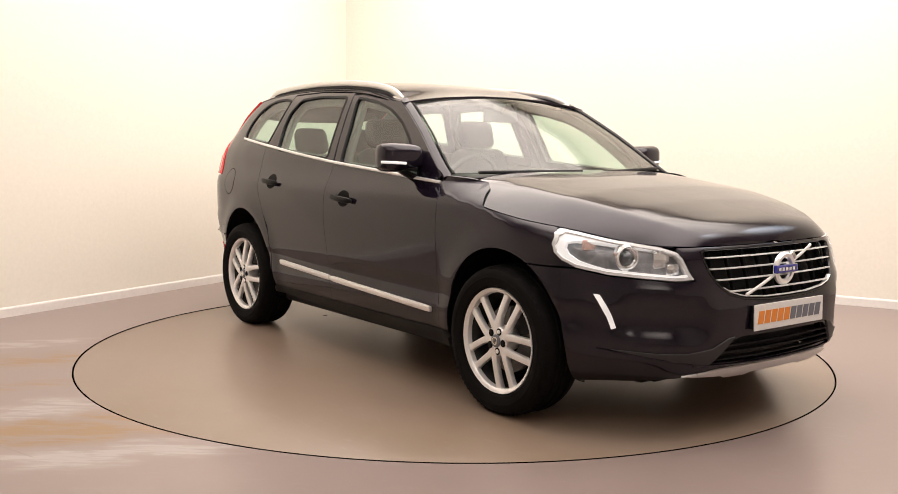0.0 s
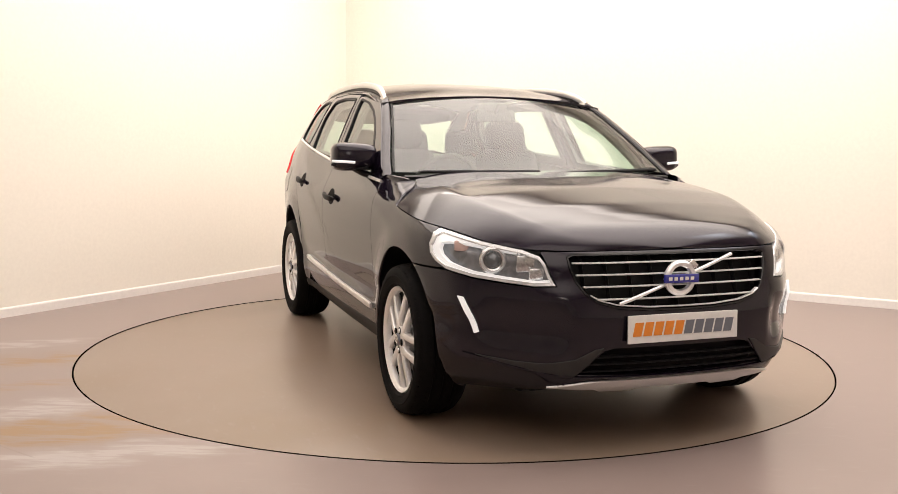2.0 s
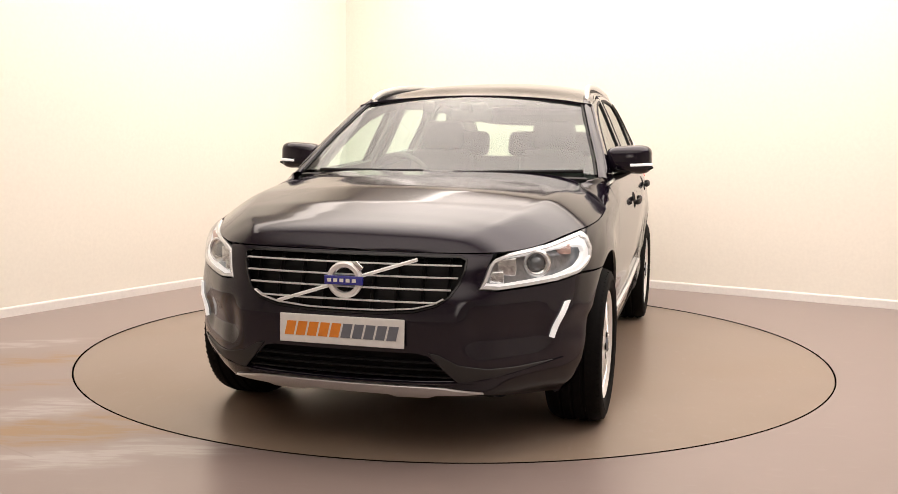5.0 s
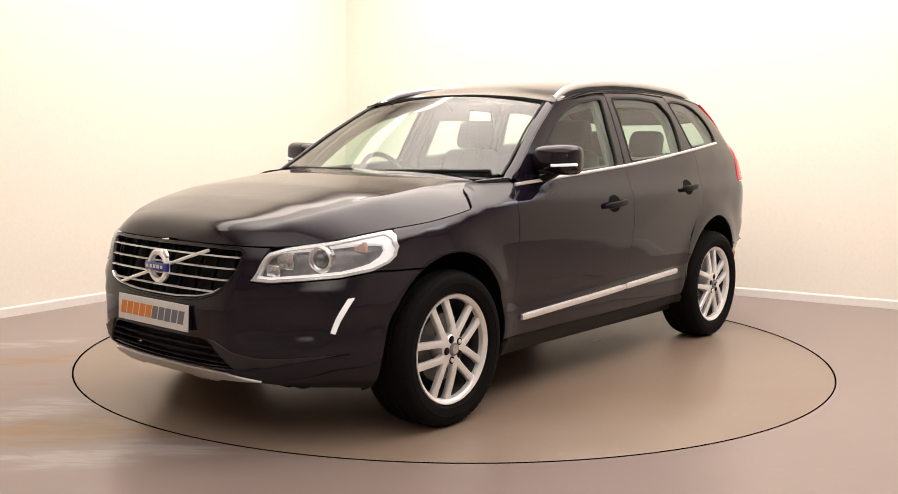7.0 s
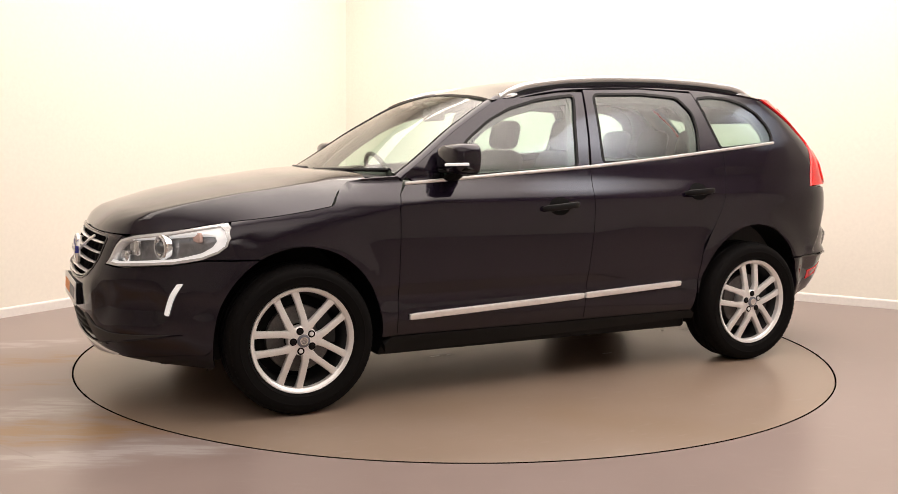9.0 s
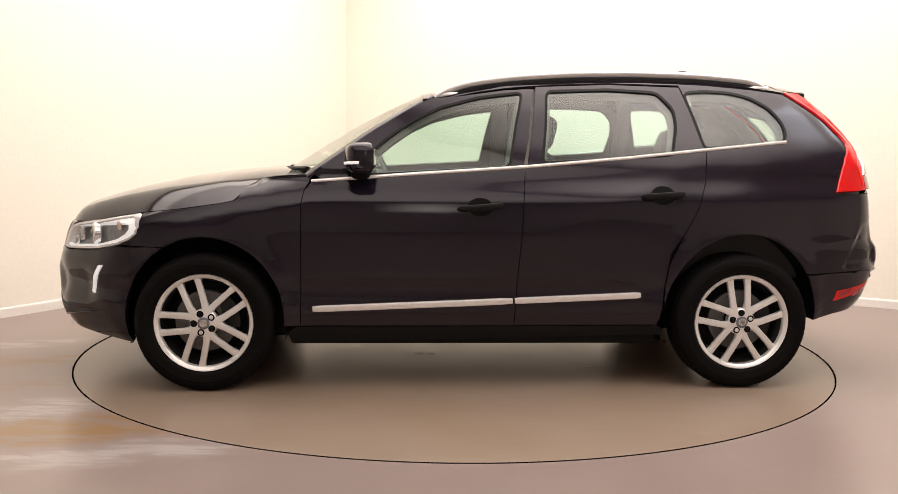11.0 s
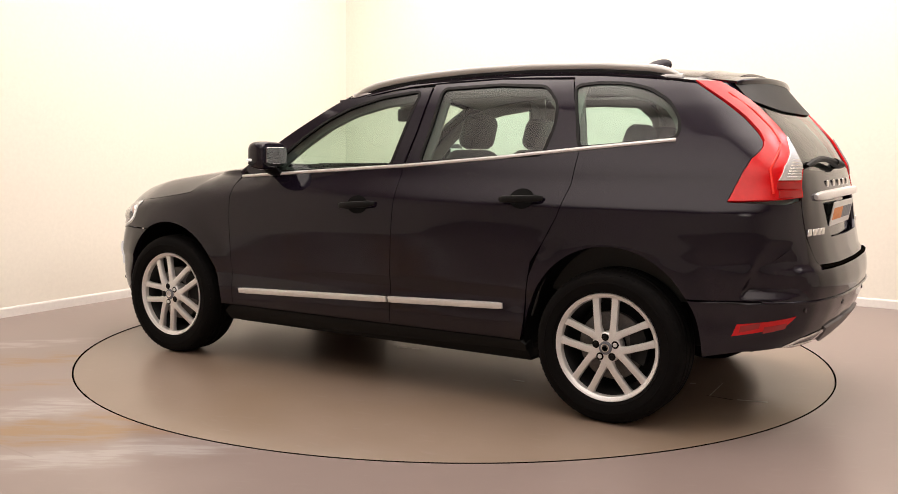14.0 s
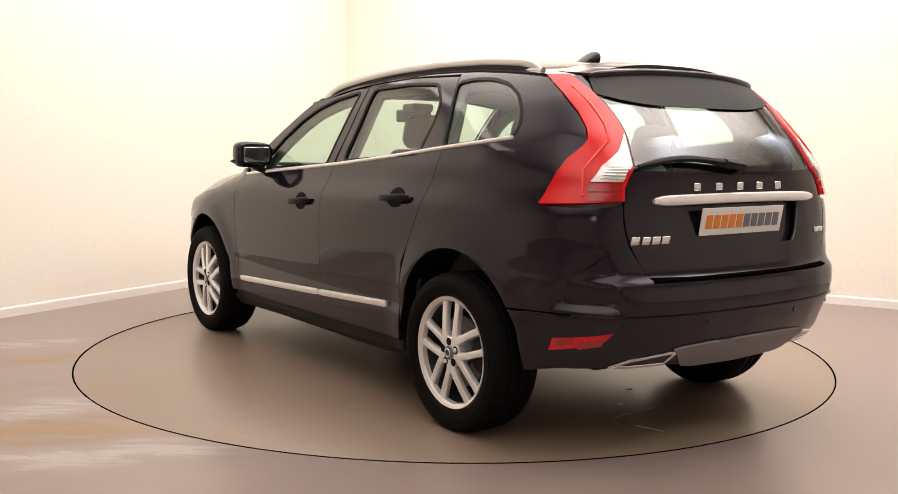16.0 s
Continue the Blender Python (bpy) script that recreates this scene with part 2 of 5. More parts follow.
def lathe(profile, n=64, axis="Y"):
    """Rings of (radius, along); open profile, or closed when first equals last."""
    bm = bmesh.new()
    rings = []
    for r, h in profile:
        ring = []
        for j in range(n):
            w = 2 * math.pi * j / n
            c, s = r * math.cos(w), r * math.sin(w)
            ring.append(bm.verts.new((c, h, s) if axis == "Y" else ((h, c, s) if axis == "X" else (c, s, h))))
        rings.append(ring)
    for p, q in zip(rings, rings[1:]):
        for j in range(n):
            k = (j + 1) % n
            bm.faces.new((p[j], p[k], q[k], q[j]))
    for ring, (r, h) in ((rings[0], profile[0]), (rings[-1], profile[-1])):
        if profile[0] != profile[-1] and r < 0.03:
            bm.faces.new(ring)
    if profile[0] == profile[-1]:
        bmesh.ops.remove_doubles(bm, verts=bm.verts, dist=1e-6)
    return bm


def smooth_table(rows, sigma):
    """A smooth function through a table of (place, value)."""
    xs, ys = zip(*sorted(rows))
    g = np.linspace(xs[0] - 0.4, xs[-1] + 0.4, 1200)
    lo, hi = (ys[1] - ys[0]) / (xs[1] - xs[0]), (ys[-1] - ys[-2]) / (xs[-1] - xs[-2])
    v = np.interp(g, xs, ys)
    v = np.where(g < xs[0], ys[0] + (g - xs[0]) * lo, v)
    v = np.where(g > xs[-1], ys[-1] + (g - xs[-1]) * hi, v)
    k = np.exp(-0.5 * ((np.arange(-150, 151) * (g[1] - g[0])) / sigma) ** 2)
    pad = np.concatenate([2 * v[0] - v[150:0:-1], v, 2 * v[-1] - v[-2:-152:-1]])
    v = np.convolve(pad, k / k.sum(), "valid")
    return lambda x: np.interp(x, g, v)


# ---- the car's surface: x ahead, y to its left, z up ----
WIDE = smooth_table([(0.15, 0.80), (0.22, 0.845), (0.28, 0.885), (0.36, 0.906), (0.43, 0.912), (0.505, 0.907), (0.54, 0.908), (0.575, 0.921), (0.70, 0.929), (0.80, 0.936),
                     (0.90, 0.934), (0.98, 0.924), (1.02, 0.906), (1.06, 0.886), (1.10, 0.868), (1.15, 0.852), (1.25, 0.811), (1.35, 0.766), (1.45, 0.722),
                     (1.53, 0.682), (1.58, 0.650), (1.62, 0.605), (1.66, 0.54)], 0.014)
FORE = smooth_table([(0.15, 2.09), (0.22, 2.17), (0.27, 2.23), (0.35, 2.272), (0.45, 2.292), (0.58, 2.297), (0.66, 2.276), (0.72, 2.252), (0.78, 2.235), (0.83, 2.212),
                     (0.87, 2.165), (0.90, 2.085), (0.93, 1.98), (1.0, 1.70), (1.085, 1.40), (1.12, 1.55), (1.2, 2.4), (1.7, 3.0)], 0.012)
AFT = smooth_table([(0.20, -2.02), (0.30, -2.12), (0.38, -2.20), (0.45, -2.26), (0.55, -2.298), (0.66, -2.310), (0.73, -2.298), (0.76, -2.262), (0.85, -2.240),
                    (0.95, -2.222), (1.05, -2.203), (1.16, -2.172), (1.30, -2.090), (1.45, -1.965), (1.55, -1.855), (1.62, -1.77)], 0.012)
ROUND = smooth_table([(0.2, 2.4), (0.62, 2.4), (0.83, 1.95), (1.05, 1.35), (1.2, 1.0), (1.7, 1.0)], 0.04)


def plan_curve(points):
    p = np.array(points, float)
    d = np.concatenate([[0], np.cumsum(np.hypot(np.diff(p[:, 0]), np.diff(p[:, 1]) * 0.93))])
    s = np.linspace(0, d[-1], 500)
    k = np.exp(-0.5 * (np.arange(-60, 61) * (s[1] - s[0]) / 0.035) ** 2)
    k /= k.sum()
    out = []
    for i in range(2):
        v = np.interp(s, d, p[:, i])
        head = v[60:0:-1] if i == 0 else -v[60:0:-1]
        tail = 2 * v[-1] - v[-2:-62:-1]
        out.append(np.convolve(np.concatenate([head, v, tail]), k, "valid"))
    out[0] -= out[0][0]
    return s, out[0], np.minimum(out[1], 1.0)


FS, FDX, FYN = plan_curve([(0, 0), (0.006, 0.22), (0.020, 0.40), (0.046, 0.53), (0.100, 0.64), (0.210, 0.755), (0.317, 0.855), (0.398, 0.925), (0.513, 0.965), (0.69, 0.988), (0.95, 1.0), (3, 1.0)])
RS, RDX, RYN = plan_curve([(0, 0), (0.004, 0.3), (0.013, 0.5), (0.032, 0.68), (0.063, 0.80), (0.115, 0.88), (0.20, 0.928), (0.38, 0.957), (0.6, 0.98), (0.95, 1.0), (3, 1.0)])
ARCH = ((1.387, 0.36, 0.400, 0.425), (-1.387, 0.36, 0.412, 0.450))


def flare(x, z):
    out = 0.0
    for cx, cz, rx, rz in ARCH:
        d = np.hypot((x - cx) / rx, (z - cz) / rz)
        out = out + 0.016 * np.exp(-((d - 1.0) / 0.20) ** 2)
    return out


def side_y(x, z):
    """Half width of the car at x, z."""
    x, z = np.asarray(x, float), np.asarray(z, float)
    yn = np.minimum(np.interp(FORE(z) - x, FDX, FYN), np.interp((x - AFT(z)) / ROUND(z), RDX, RYN))
    return WIDE(z) * yn + flare(x, z)


def ease(v):
    v = np.clip(v, 0, 1)
    return v * v * (3 - 2 * v)


def front_relief(y, z):
    """Depth of the hollow round each fog lamp corner of the front bumper."""
    y = np.abs(y)
    return 0.030 * ease((y - 0.45) / 0.085) * ease((z - 0.395) / 0.11) * ease((0.655 - z) / 0.11) * ease((0.81 - y) / 0.10)


def rear_relief(x, z):
    """Depth of the flat facet at each rear corner and of the tuck under the bumper's edge."""
    k = np.clip((0.868 - z) / 0.265, 0, 1)
    ahead, behind = -2.050 + 0.125 * k, -2.145 - 0.085 * k
    facet = (0.004 + 0.032 * k) * ease((ahead - x) / 0.045) * ease((x - behind) / 0.035) * ease((0.875 - z) / 0.03) * ease((z - 0.606) / 0.06)
    return facet + 0.013 * ease((0.604 - z) / 0.024) * ease((-1.80 - x) / 0.07)


def side_map(sign):
    def on_side(p):
        x, z = p[:, 0], p[:, 1]
        d = rear_relief(x, z)
        return np.stack([x + 0.5 * d, sign * (side_y(x, z) - 0.85 * d), z], 1)
    return on_side


def front_map(p):
    s, z = p[:, 0], p[:, 1]
    x = FORE(z) - np.interp(np.abs(s), FS, FDX)
    y = WIDE(z) * np.interp(np.abs(s), FS, FYN) + flare(x, z) * np.clip(np.abs(s) / 0.8, 0, 1)
    return np.stack([x - front_relief(y, z), np.sign(s) * y, z], 1)


def rear_map(p):
    s, z = p[:, 0], p[:, 1]
    x = AFT(z) + ROUND(z) * np.interp(np.abs(s), RS, RDX)
    y = WIDE(z) * np.interp(np.abs(s), RS, RYN) + flare(x, z) * np.clip(np.abs(s) / 0.8, 0, 1)
    d = rear_relief(x, z)
    return np.stack([x + 0.5 * d, np.sign(s) * (y - 0.85 * d * ease(y / 0.3)), z], 1)


def fy(y, z):
    return (math.copysign(float(np.interp(abs(y) / WIDE(z), FYN, FS)), y), z)


def fx(x, z):
    return (float(np.interp(FORE(z) - x, FDX, FS)), z)


def ry(y, z):
    return (math.copysign(float(np.interp(abs(y) / WIDE(z), RYN, RS)), y), z)


def rx(x, z):
    return (float(np.interp((x - AFT(z)) / ROUND(z), RDX, RS)), z)


def both(half):
    """A closed outline from its half, from the middle round to the middle."""
    return half + [(-s, z) for s, z in reversed(half) if abs(s) > 1e-9]


def arc(i, a0, a1, n=24, grow=1.0):
    cx, cz, rx_, rz_ = ARCH[i]
    return [(cx + rx_ * grow * math.cos(radians(a0 + (a1 - a0) * k / n)), cz + rz_ * grow * math.sin(radians(a0 + (a1 - a0) * k / n))) for k in range(n + 1)]


def resample(poly, step):
    out = []
    for (x0, y0), (x1, y1) in zip(poly, poly[1:] + poly[:1]):
        n = max(1, int(math.hypot(x1 - x0, y1 - y0) / step))
        out += [(x0 + (x1 - x0) * k / n, y0 + (y1 - y0) * k / n) for k in range(n)]
    return np.array(out)


def rounded(poly, r, n=5):
    """The outline with its corners rounded by r."""
    out, m = [], len(poly)
    for i in range(m):
        p, a, b = (np.array(poly[j % m], float) for j in (i, i - 1, i + 1))
        da, db = np.linalg.norm(a - p), np.linalg.norm(b - p)
        p0, p1 = p + (a - p) * min(0.45, r / da), p + (b - p) * min(0.45, r / db)
        for k in range(n + 1):
            t = k / n
            out.append(tuple((1 - t) ** 2 * p0 + 2 * t * (1 - t) * p + t * t * p1))
    return out


def inset(p, d):
    """Outline moved inwards by d."""
    area = 0.5 * np.sum(p[:, 0] * np.roll(p[:, 1], -1) - np.roll(p[:, 0], -1) * p[:, 1])
    e = np.roll(p, -1, 0) - np.roll(p, 1, 0)
    n = np.stack([-e[:, 1], e[:, 0]], 1) / (np.linalg.norm(e, axis=1)[:, None] + 1e-9)
    return p + n * d * (1 if area > 0 else -1)


def within(pts, poly):
    x, y = pts[:, 0], pts[:, 1]
    r = np.zeros(len(pts), bool)
    for (x0, y0), (x1, y1) in zip(poly, np.roll(poly, -1, 0)):
        if y0 != y1:
            r ^= ((y0 > y) != (y1 > y)) & (x < (x1 - x0) * (y - y0) / (y1 - y0) + x0)
    return r


def panel(name, outline, holes, mapping, material, parent, label="", step=0.035, thick=0.014, gap=0.002, lift=0.0):
    """A curved panel with crisp edges: an outline with holes, laid on a surface, with folded-in rims."""
    from mathutils.geometry import delaunay_2d_cdt
    loops = [inset(resample(outline, step * 0.6), gap)] + [inset(resample(h, step * 0.6), -gap) for h in holes]
    pts, edges, base = [], [], 0
    for lp in loops:
        n = len(lp)
        pts += [tuple(q) for q in lp]
        edges += [(base + i, base + (i + 1) % n) for i in range(n)]
        base += n
    lo, hi = loops[0].min(0), loops[0].max(0)
    gx, gy = np.meshgrid(np.arange(lo[0], hi[0], step), np.arange(lo[1], hi[1], step))
    g = np.stack([gx.ravel(), gy.ravel()], 1)
    ok = within(g, loops[0])
    for h in loops[1:]:
        ok &= ~within(g, h)
    g = g[ok]
    rim = np.array(pts)
    if len(g):
        far = np.min(np.linalg.norm(g[:, None] - rim[None], axis=2), axis=1) > step * 0.45
        pts += [tuple(q) for q in g[far]]
    vs, _, fs, _, _, _ = delaunay_2d_cdt([Vector(q) for q in pts], edges, [], 0, 1e-7)
    vs = np.array([tuple(v) for v in vs])
    tri = np.array([f[:3] for f in fs])
    c = vs[tri].mean(1)
    ok = within(c, loops[0])
    for h in loops[1:]:
        ok &= ~within(c, h)
    tri = tri[ok]

    def nor(p):
        e = 2e-3
        du = mapping(p + [e, 0]) - mapping(p - [e, 0])
        dv = mapping(p + [0, e]) - mapping(p - [0, e])
        n = np.cross(du, dv)
        n /= np.linalg.norm(n, axis=1)[:, None] + 1e-12
        return n
    n = nor(vs)
    P = mapping(vs)
    out = np.sum(n * (P - np.array([0.0, 0.0, 0.75]) * [0, 0, 1]) * [1 if abs(P[:, 0].mean()) > 1.85 else 0, 1, 0.3], axis=1)
    if out.sum() < 0:
        n = -n
    P = P + n * lift
    a, b, c = P[tri[:, 0]], P[tri[:, 1]], P[tri[:, 2]]
    flip = np.sum(np.cross(b - a, c - a) * n[tri[:, 0]], axis=1) < 0
    tri[flip] = tri[flip][:, ::-1]
    verts, faces, lnor = list(P), [tuple(t) for t in tri], [n[i] for t in tri for i in t]
    count = {}
    for t in tri:
        for i in range(3):
            e = (t[i], t[(i + 1) % 3])
            count[e] = True
    for (i, j) in list(count):
        if (j, i) not in count:
            k = len(verts)
            verts += [P[i], P[j], P[j] - n[j] * thick, P[i] - n[i] * thick]
            faces.append((k + 1, k, k + 3, k + 2))
            fn = np.cross(P[i] - P[j], -n[i])
            fn = fn / (np.linalg.norm(fn) + 1e-12)
            lnor += [n[j] * 0.6 + fn * 0.8, n[i] * 0.6 + fn * 0.8, fn, fn]
    me = bpy.data.meshes.new(name)
    me.from_pydata([tuple(v) for v in verts], [], [tuple(int(i) for i in f) for f in faces])
    me.polygons.foreach_set("use_smooth", [True] * len(me.polygons))
    me.normals_split_custom_set([tuple(v) for v in lnor])
    return finish(name, me, material, parent, label)


def sheet(name, fn, us, vs_, material, parent, label="", thick=0.012):
    """A grid surface fn(u, v) -> point, with a folded-in rim."""
    bm = bmesh.new()
    grid = [[bm.verts.new(fn(u, v)) for v in vs_] for u in us]
    for i in range(len(us) - 1):
        for j in range(len(vs_) - 1):
            q = []
            for v in (grid[i][j], grid[i + 1][j], grid[i + 1][j + 1], grid[i][j + 1]):
                if all((v.co - w.co).length > 1e-5 for w in q):
                    q.append(v)
            if len(q) > 2:
                bm.faces.new(q)
    bm.normal_update()
    if sum(f.normal.z * f.calc_area() for f in bm.faces) < 0:
        bmesh.ops.reverse_faces(bm, faces=bm.faces)
    bm.normal_update()
    edge = [e for e in bm.edges if e.is_boundary]
    nrm = {v: v.normal.copy() for e in edge for v in e.verts}
    r = bmesh.ops.extrude_edge_only(bm, edges=edge)
    src = {tuple(round(c, 6) for c in v.co): n for v, n in nrm.items()}
    for v in r["geom"]:
        if isinstance(v, bmesh.types.BMVert):
            v.co -= src.get(tuple(round(c, 6) for c in v.co), Vector((0, 0, 1))) * thick
    me = bpy.data.meshes.new(name)
    bm.to_mesh(me)
    bm.free()
    me.set_sharp_from_angle(angle=0.9)
    return finish(name, me, material, parent, label)

# ---- the room ----
CORNER = Vector((-1.167, 4.308, 0))
WESTDIR = Vector((-0.504, -0.864, 0))
EASTDIR = Vector((0.864, -0.504, 0))
HIGH = 3.6
LONG_W, LONG_E = 12.5, 10.5


def wall(name, start, along, length, outward, material, label):
    bm = bmesh.new()
    a, o = Vector(along), Vector(outward)
    base = [start, start + a * length, start + a * length + o * 0.15, start + o * 0.15]
    lo = [bm.verts.new(p) for p in base]
    hi = [bm.verts.new(p + Vector((0, 0, HIGH))) for p in base]
    for i in range(4):
        j = (i + 1) % 4
        bm.faces.new((lo[i], lo[j], hi[j], hi[i]))
    bm.faces.new(hi)
    bm.faces.new(lo[::-1])
    return tagged(part(name, bm, material, None, smooth=False), label, "wall", kind="structure")


def skirting(start, along, length, inward):
    a, n = Vector(along), Vector(inward)
    bm = bmesh.new()
    prof = [(0.0, 0.0), (0.014, 0.0), (0.014, 0.058), (0.011, 0.066), (0.005, 0.071), (0.0, 0.072)]
    ends = []
    for d in (0.0, length):
        ends.append([bm.verts.new(start + a * d + n * (x + 0.002) + Vector((0, 0, z))) for x, z in prof])
    for i in range(len(prof)):
        j = (i + 1) % len(prof)
        bm.faces.new((ends[0][i], ends[0][j], ends[1][j], ends[1][i]))
    bm.faces.new(ends[0])
    bm.faces.new(ends[1][::-1])
    return tagged(part("baseboard", bm, SKIRT, None, smooth=False), "low white painted skirting board along the wall", "baseboard", kind="structure")


wall("wall_west", CORNER - WESTDIR * 0.0, WESTDIR, LONG_W, -EASTDIR, WALLPAINT, "plain bright cream-white painted studio wall")
wall("wall_north", CORNER - EASTDIR * 0.15, EASTDIR, LONG_E + 0.15, -WESTDIR, WALLPAINT, "plain bright cream-white painted studio wall")
wall("wall_south", CORNER + WESTDIR * LONG_W, EASTDIR, LONG_E, WESTDIR, DARKWALL, "plain pale wall behind the camera")
wall("wall_east", CORNER + EASTDIR * LONG_E, WESTDIR, LONG_W, EASTDIR, DARKWALL, "plain pale wall at the studio's open side")
skirting(CORNER, WESTDIR, LONG_W, EASTDIR)
skirting(CORNER + EASTDIR * 0.02, EASTDIR, LONG_E - 0.02, WESTDIR)

bm = bmesh.new()
bm.faces.new([bm.verts.new(p + Vector((0, 0, HIGH))) for p in (CORNER - WESTDIR * 0.2 - EASTDIR * 0.2, CORNER - WESTDIR * 0.2 + EASTDIR * (LONG_E + 0.2), CORNER + WESTDIR * (LONG_W + 0.2) + EASTDIR * (LONG_E + 0.2),
                                                       CORNER + WESTDIR * (LONG_W + 0.2) - EASTDIR * 0.2)])
r = bmesh.ops.extrude_face_region(bm, geom=bm.faces[:])
bmesh.ops.translate(bm, verts=[v for v in r["geom"] if isinstance(v, bmesh.types.BMVert)], vec=(0, 0, 0.15))
tagged(part("ceiling", bm, CEIL, None, smooth=False), "plain off-white studio ceiling", "ceiling", kind="structure")

TRIMGREY = simple("grey_trim", (0.022, 0.021, 0.021), 0.5, 0, 0.08, 300)
RADIUS = 2.2376
GAP = 0.009
N = 192
bm = bmesh.new()
ring = [bm.verts.new((RADIUS * math.cos(2 * math.pi * i / N), RADIUS * math.sin(2 * math.pi * i / N), 0)) for i in range(N)]
low = [bm.verts.new(v.co + Vector((0, 0, -0.05))) for v in ring]
far = []
for i in range(N):
    d = Vector((math.cos(2 * math.pi * i / N), math.sin(2 * math.pi * i / N), 0))
    far.append(bm.verts.new(d * 16.0))
for i in range(N):
    j = (i + 1) % N
    bm.faces.new((ring[i], ring[j], far[j], far[i]))
    bm.faces.new((low[i], low[j], ring[j], ring[i]))
tagged(part("floor", bm, FLOOR, None, smooth=False), "grey painted concrete floor with amber and pale scuffs", "floor", kind="structure")
bm = bmesh.new()
bmesh.ops.create_circle(bm, cap_ends=True, segments=96, radius=RADIUS + 0.05, matrix=Matrix.Translation((0, 0, -0.05)))
tagged(part("turntable_pit", bm, DARKGAP, None, smooth=False), "dark pit under the turntable", "pit", kind="structure")


# black strip covering the gap so that it draws as a dark line
ring_bm = lathe([(RADIUS - GAP + 0.001, -0.012), (RADIUS - GAP + 0.001, 0.0015), (RADIUS - GAP + 0.003, 0.003), (RADIUS - 0.003, 0.003), (RADIUS - 0.001, 0.0015), (RADIUS - 0.001, -0.012)], 192, "Z")
tagged(part("turntable_gap_strip", ring_bm, DARKGAP, None, smooth=False), "thin black strip filling the gap around the turntable", "seal", kind="structure")


def build_turntable():
    r0 = RADIUS - GAP
    bm = lathe([(0.001, 0.0), (0.5, 0.0), (1.2, 0.0), (r0 - 0.006, 0.0), (r0 - 0.0015, -0.0015), (r0, -0.006), (r0, -0.045)], 192, "Z")
    ob = part("turntable", bm, DISC, None, sharp=0.5)
    tagged(ob, "round grey painted car turntable flush with the floor", "turntable")
    rng = random.Random(4)
    # the last two thin slivers stand for scratches
    for x, y, w, l, a, dark in ((0.24, 0.23, 0.032, 0.007, 12, 0), (0.14, 0.22, 0.022, 0.008, 30, 0), (-0.76, 0.58, 0.035, 0.007, 5, 0), (-1.92, 0.30, 0.07, 0.005, 15, 0),
                                (-1.38, -0.13, 0.016, 0.012, 60, 1), (-1.562, 0.114, 0.016, 0.008, 50, 0), (-1.706, 0.166, 0.150, 0.0022, 93, 0), (-1.765, 0.326, 0.066, 0.003, 175, 1)):
        b2 = bmesh.new()
        box(b2, -w, w, -l, l, 0.0015, 0.003)
        for v in b2.verts:
            v.co += Vector((rng.uniform(-0.006, 0.006), rng.uniform(-0.004, 0.004), 0))
        o = part("disc_mark", b2, TRIMGREY if dark else SCRAP, ob, "small dark scrap or scratch on the turntable" if dark else "small pale tape scrap or scratch on the turntable", smooth=False)
        o.matrix_basis = pose(x, y, 0, 0, 0, a)
    return ob


turntable = build_turntable()

# ---- the car ----
car = new("car")
tagged(car, "black estate-style off-road car with alloy wheels on the turntable", "car")

HOOD_C = smooth_table([(2.28, 0.74), (2.207, 0.832), (2.192, 0.860), (2.165, 0.894), (2.13, 0.922), (2.09, 0.940), (2.0, 0.969), (1.86, 1.008), (1.6, 1.064), (1.3, 1.106), (1.1, 1.122), (0.95, 1.128), (0.8, 1.13)], 0.013)
HOOD_E = smooth_table([(2.25, 0.835), (2.10, 0.838), (2.0, 0.848), (1.9, 0.868), (1.8, 0.888), (1.7, 0.904), (1.5, 0.926), (1.3, 0.956), (1.1, 0.996), (0.98, 1.03), (0.8, 1.08)], 0.03)
ROOF_C = smooth_table([(0.35, 1.51), (0.28, 1.550), (0.15, 1.600), (0.0, 1.635), (-0.2, 1.663), (-0.5, 1.686), (-0.85, 1.695), (-1.2, 1.688), (-1.5, 1.664), (-1.8, 1.625), (-2.0, 1.59)], 0.05)
SCREEN = smooth_table([(1.08, 1.10), (1.12, 1.04), (1.15, 0.985), (1.32, 0.715), (1.46, 0.46), (1.54, 0.285), (1.58, 0.19), (1.62, 0.09)], 0.02)


def screen_pt(y, z, back=0.0):
    return Vector((float(SCREEN(z)) - 0.28 * y * y - back, y, z))


def hood_pt(x, v):
    """The bonnet: a flat dome out to a crease, then a hollow shoulder down to the wing."""
    zc, ze = float(HOOD_C(x)), float(HOOD_E(x))
    yh = float(side_y(x, ze)) - 0.002
    q, qc = abs(v), 0.79 - 0.05 * (2.0 - x)
    flat, fall = 0.25 * (q / qc) ** 2.2, 0.25 + 0.75 * max(0.0, (q - qc) / (1 - qc)) ** 1.45
    w = 1 / (1 + math.exp(-(q - qc) / 0.022))
    fade = min(1, max(0, (2.17 - x) / 0.16))
    drop = (flat * (1 - w) + fall * w) * fade + q ** 4.2 * (1 - fade)
    k = float(ease((x - 1.06) / 0.36))
    drop = drop * k + q ** 4.6 * (1 - k)
    return (x, v * yh, ze + (zc - ze) * (1 - drop))


def hood_end(x):
    """How far out the bonnet reaches before its shut line with the wing."""
    return float(np.interp(x, [0.985, 1.08, 1.14, 1.185, 1.21, 1.225], [0.825, 0.84, 0.868, 0.915, 0.962, 1.0]))


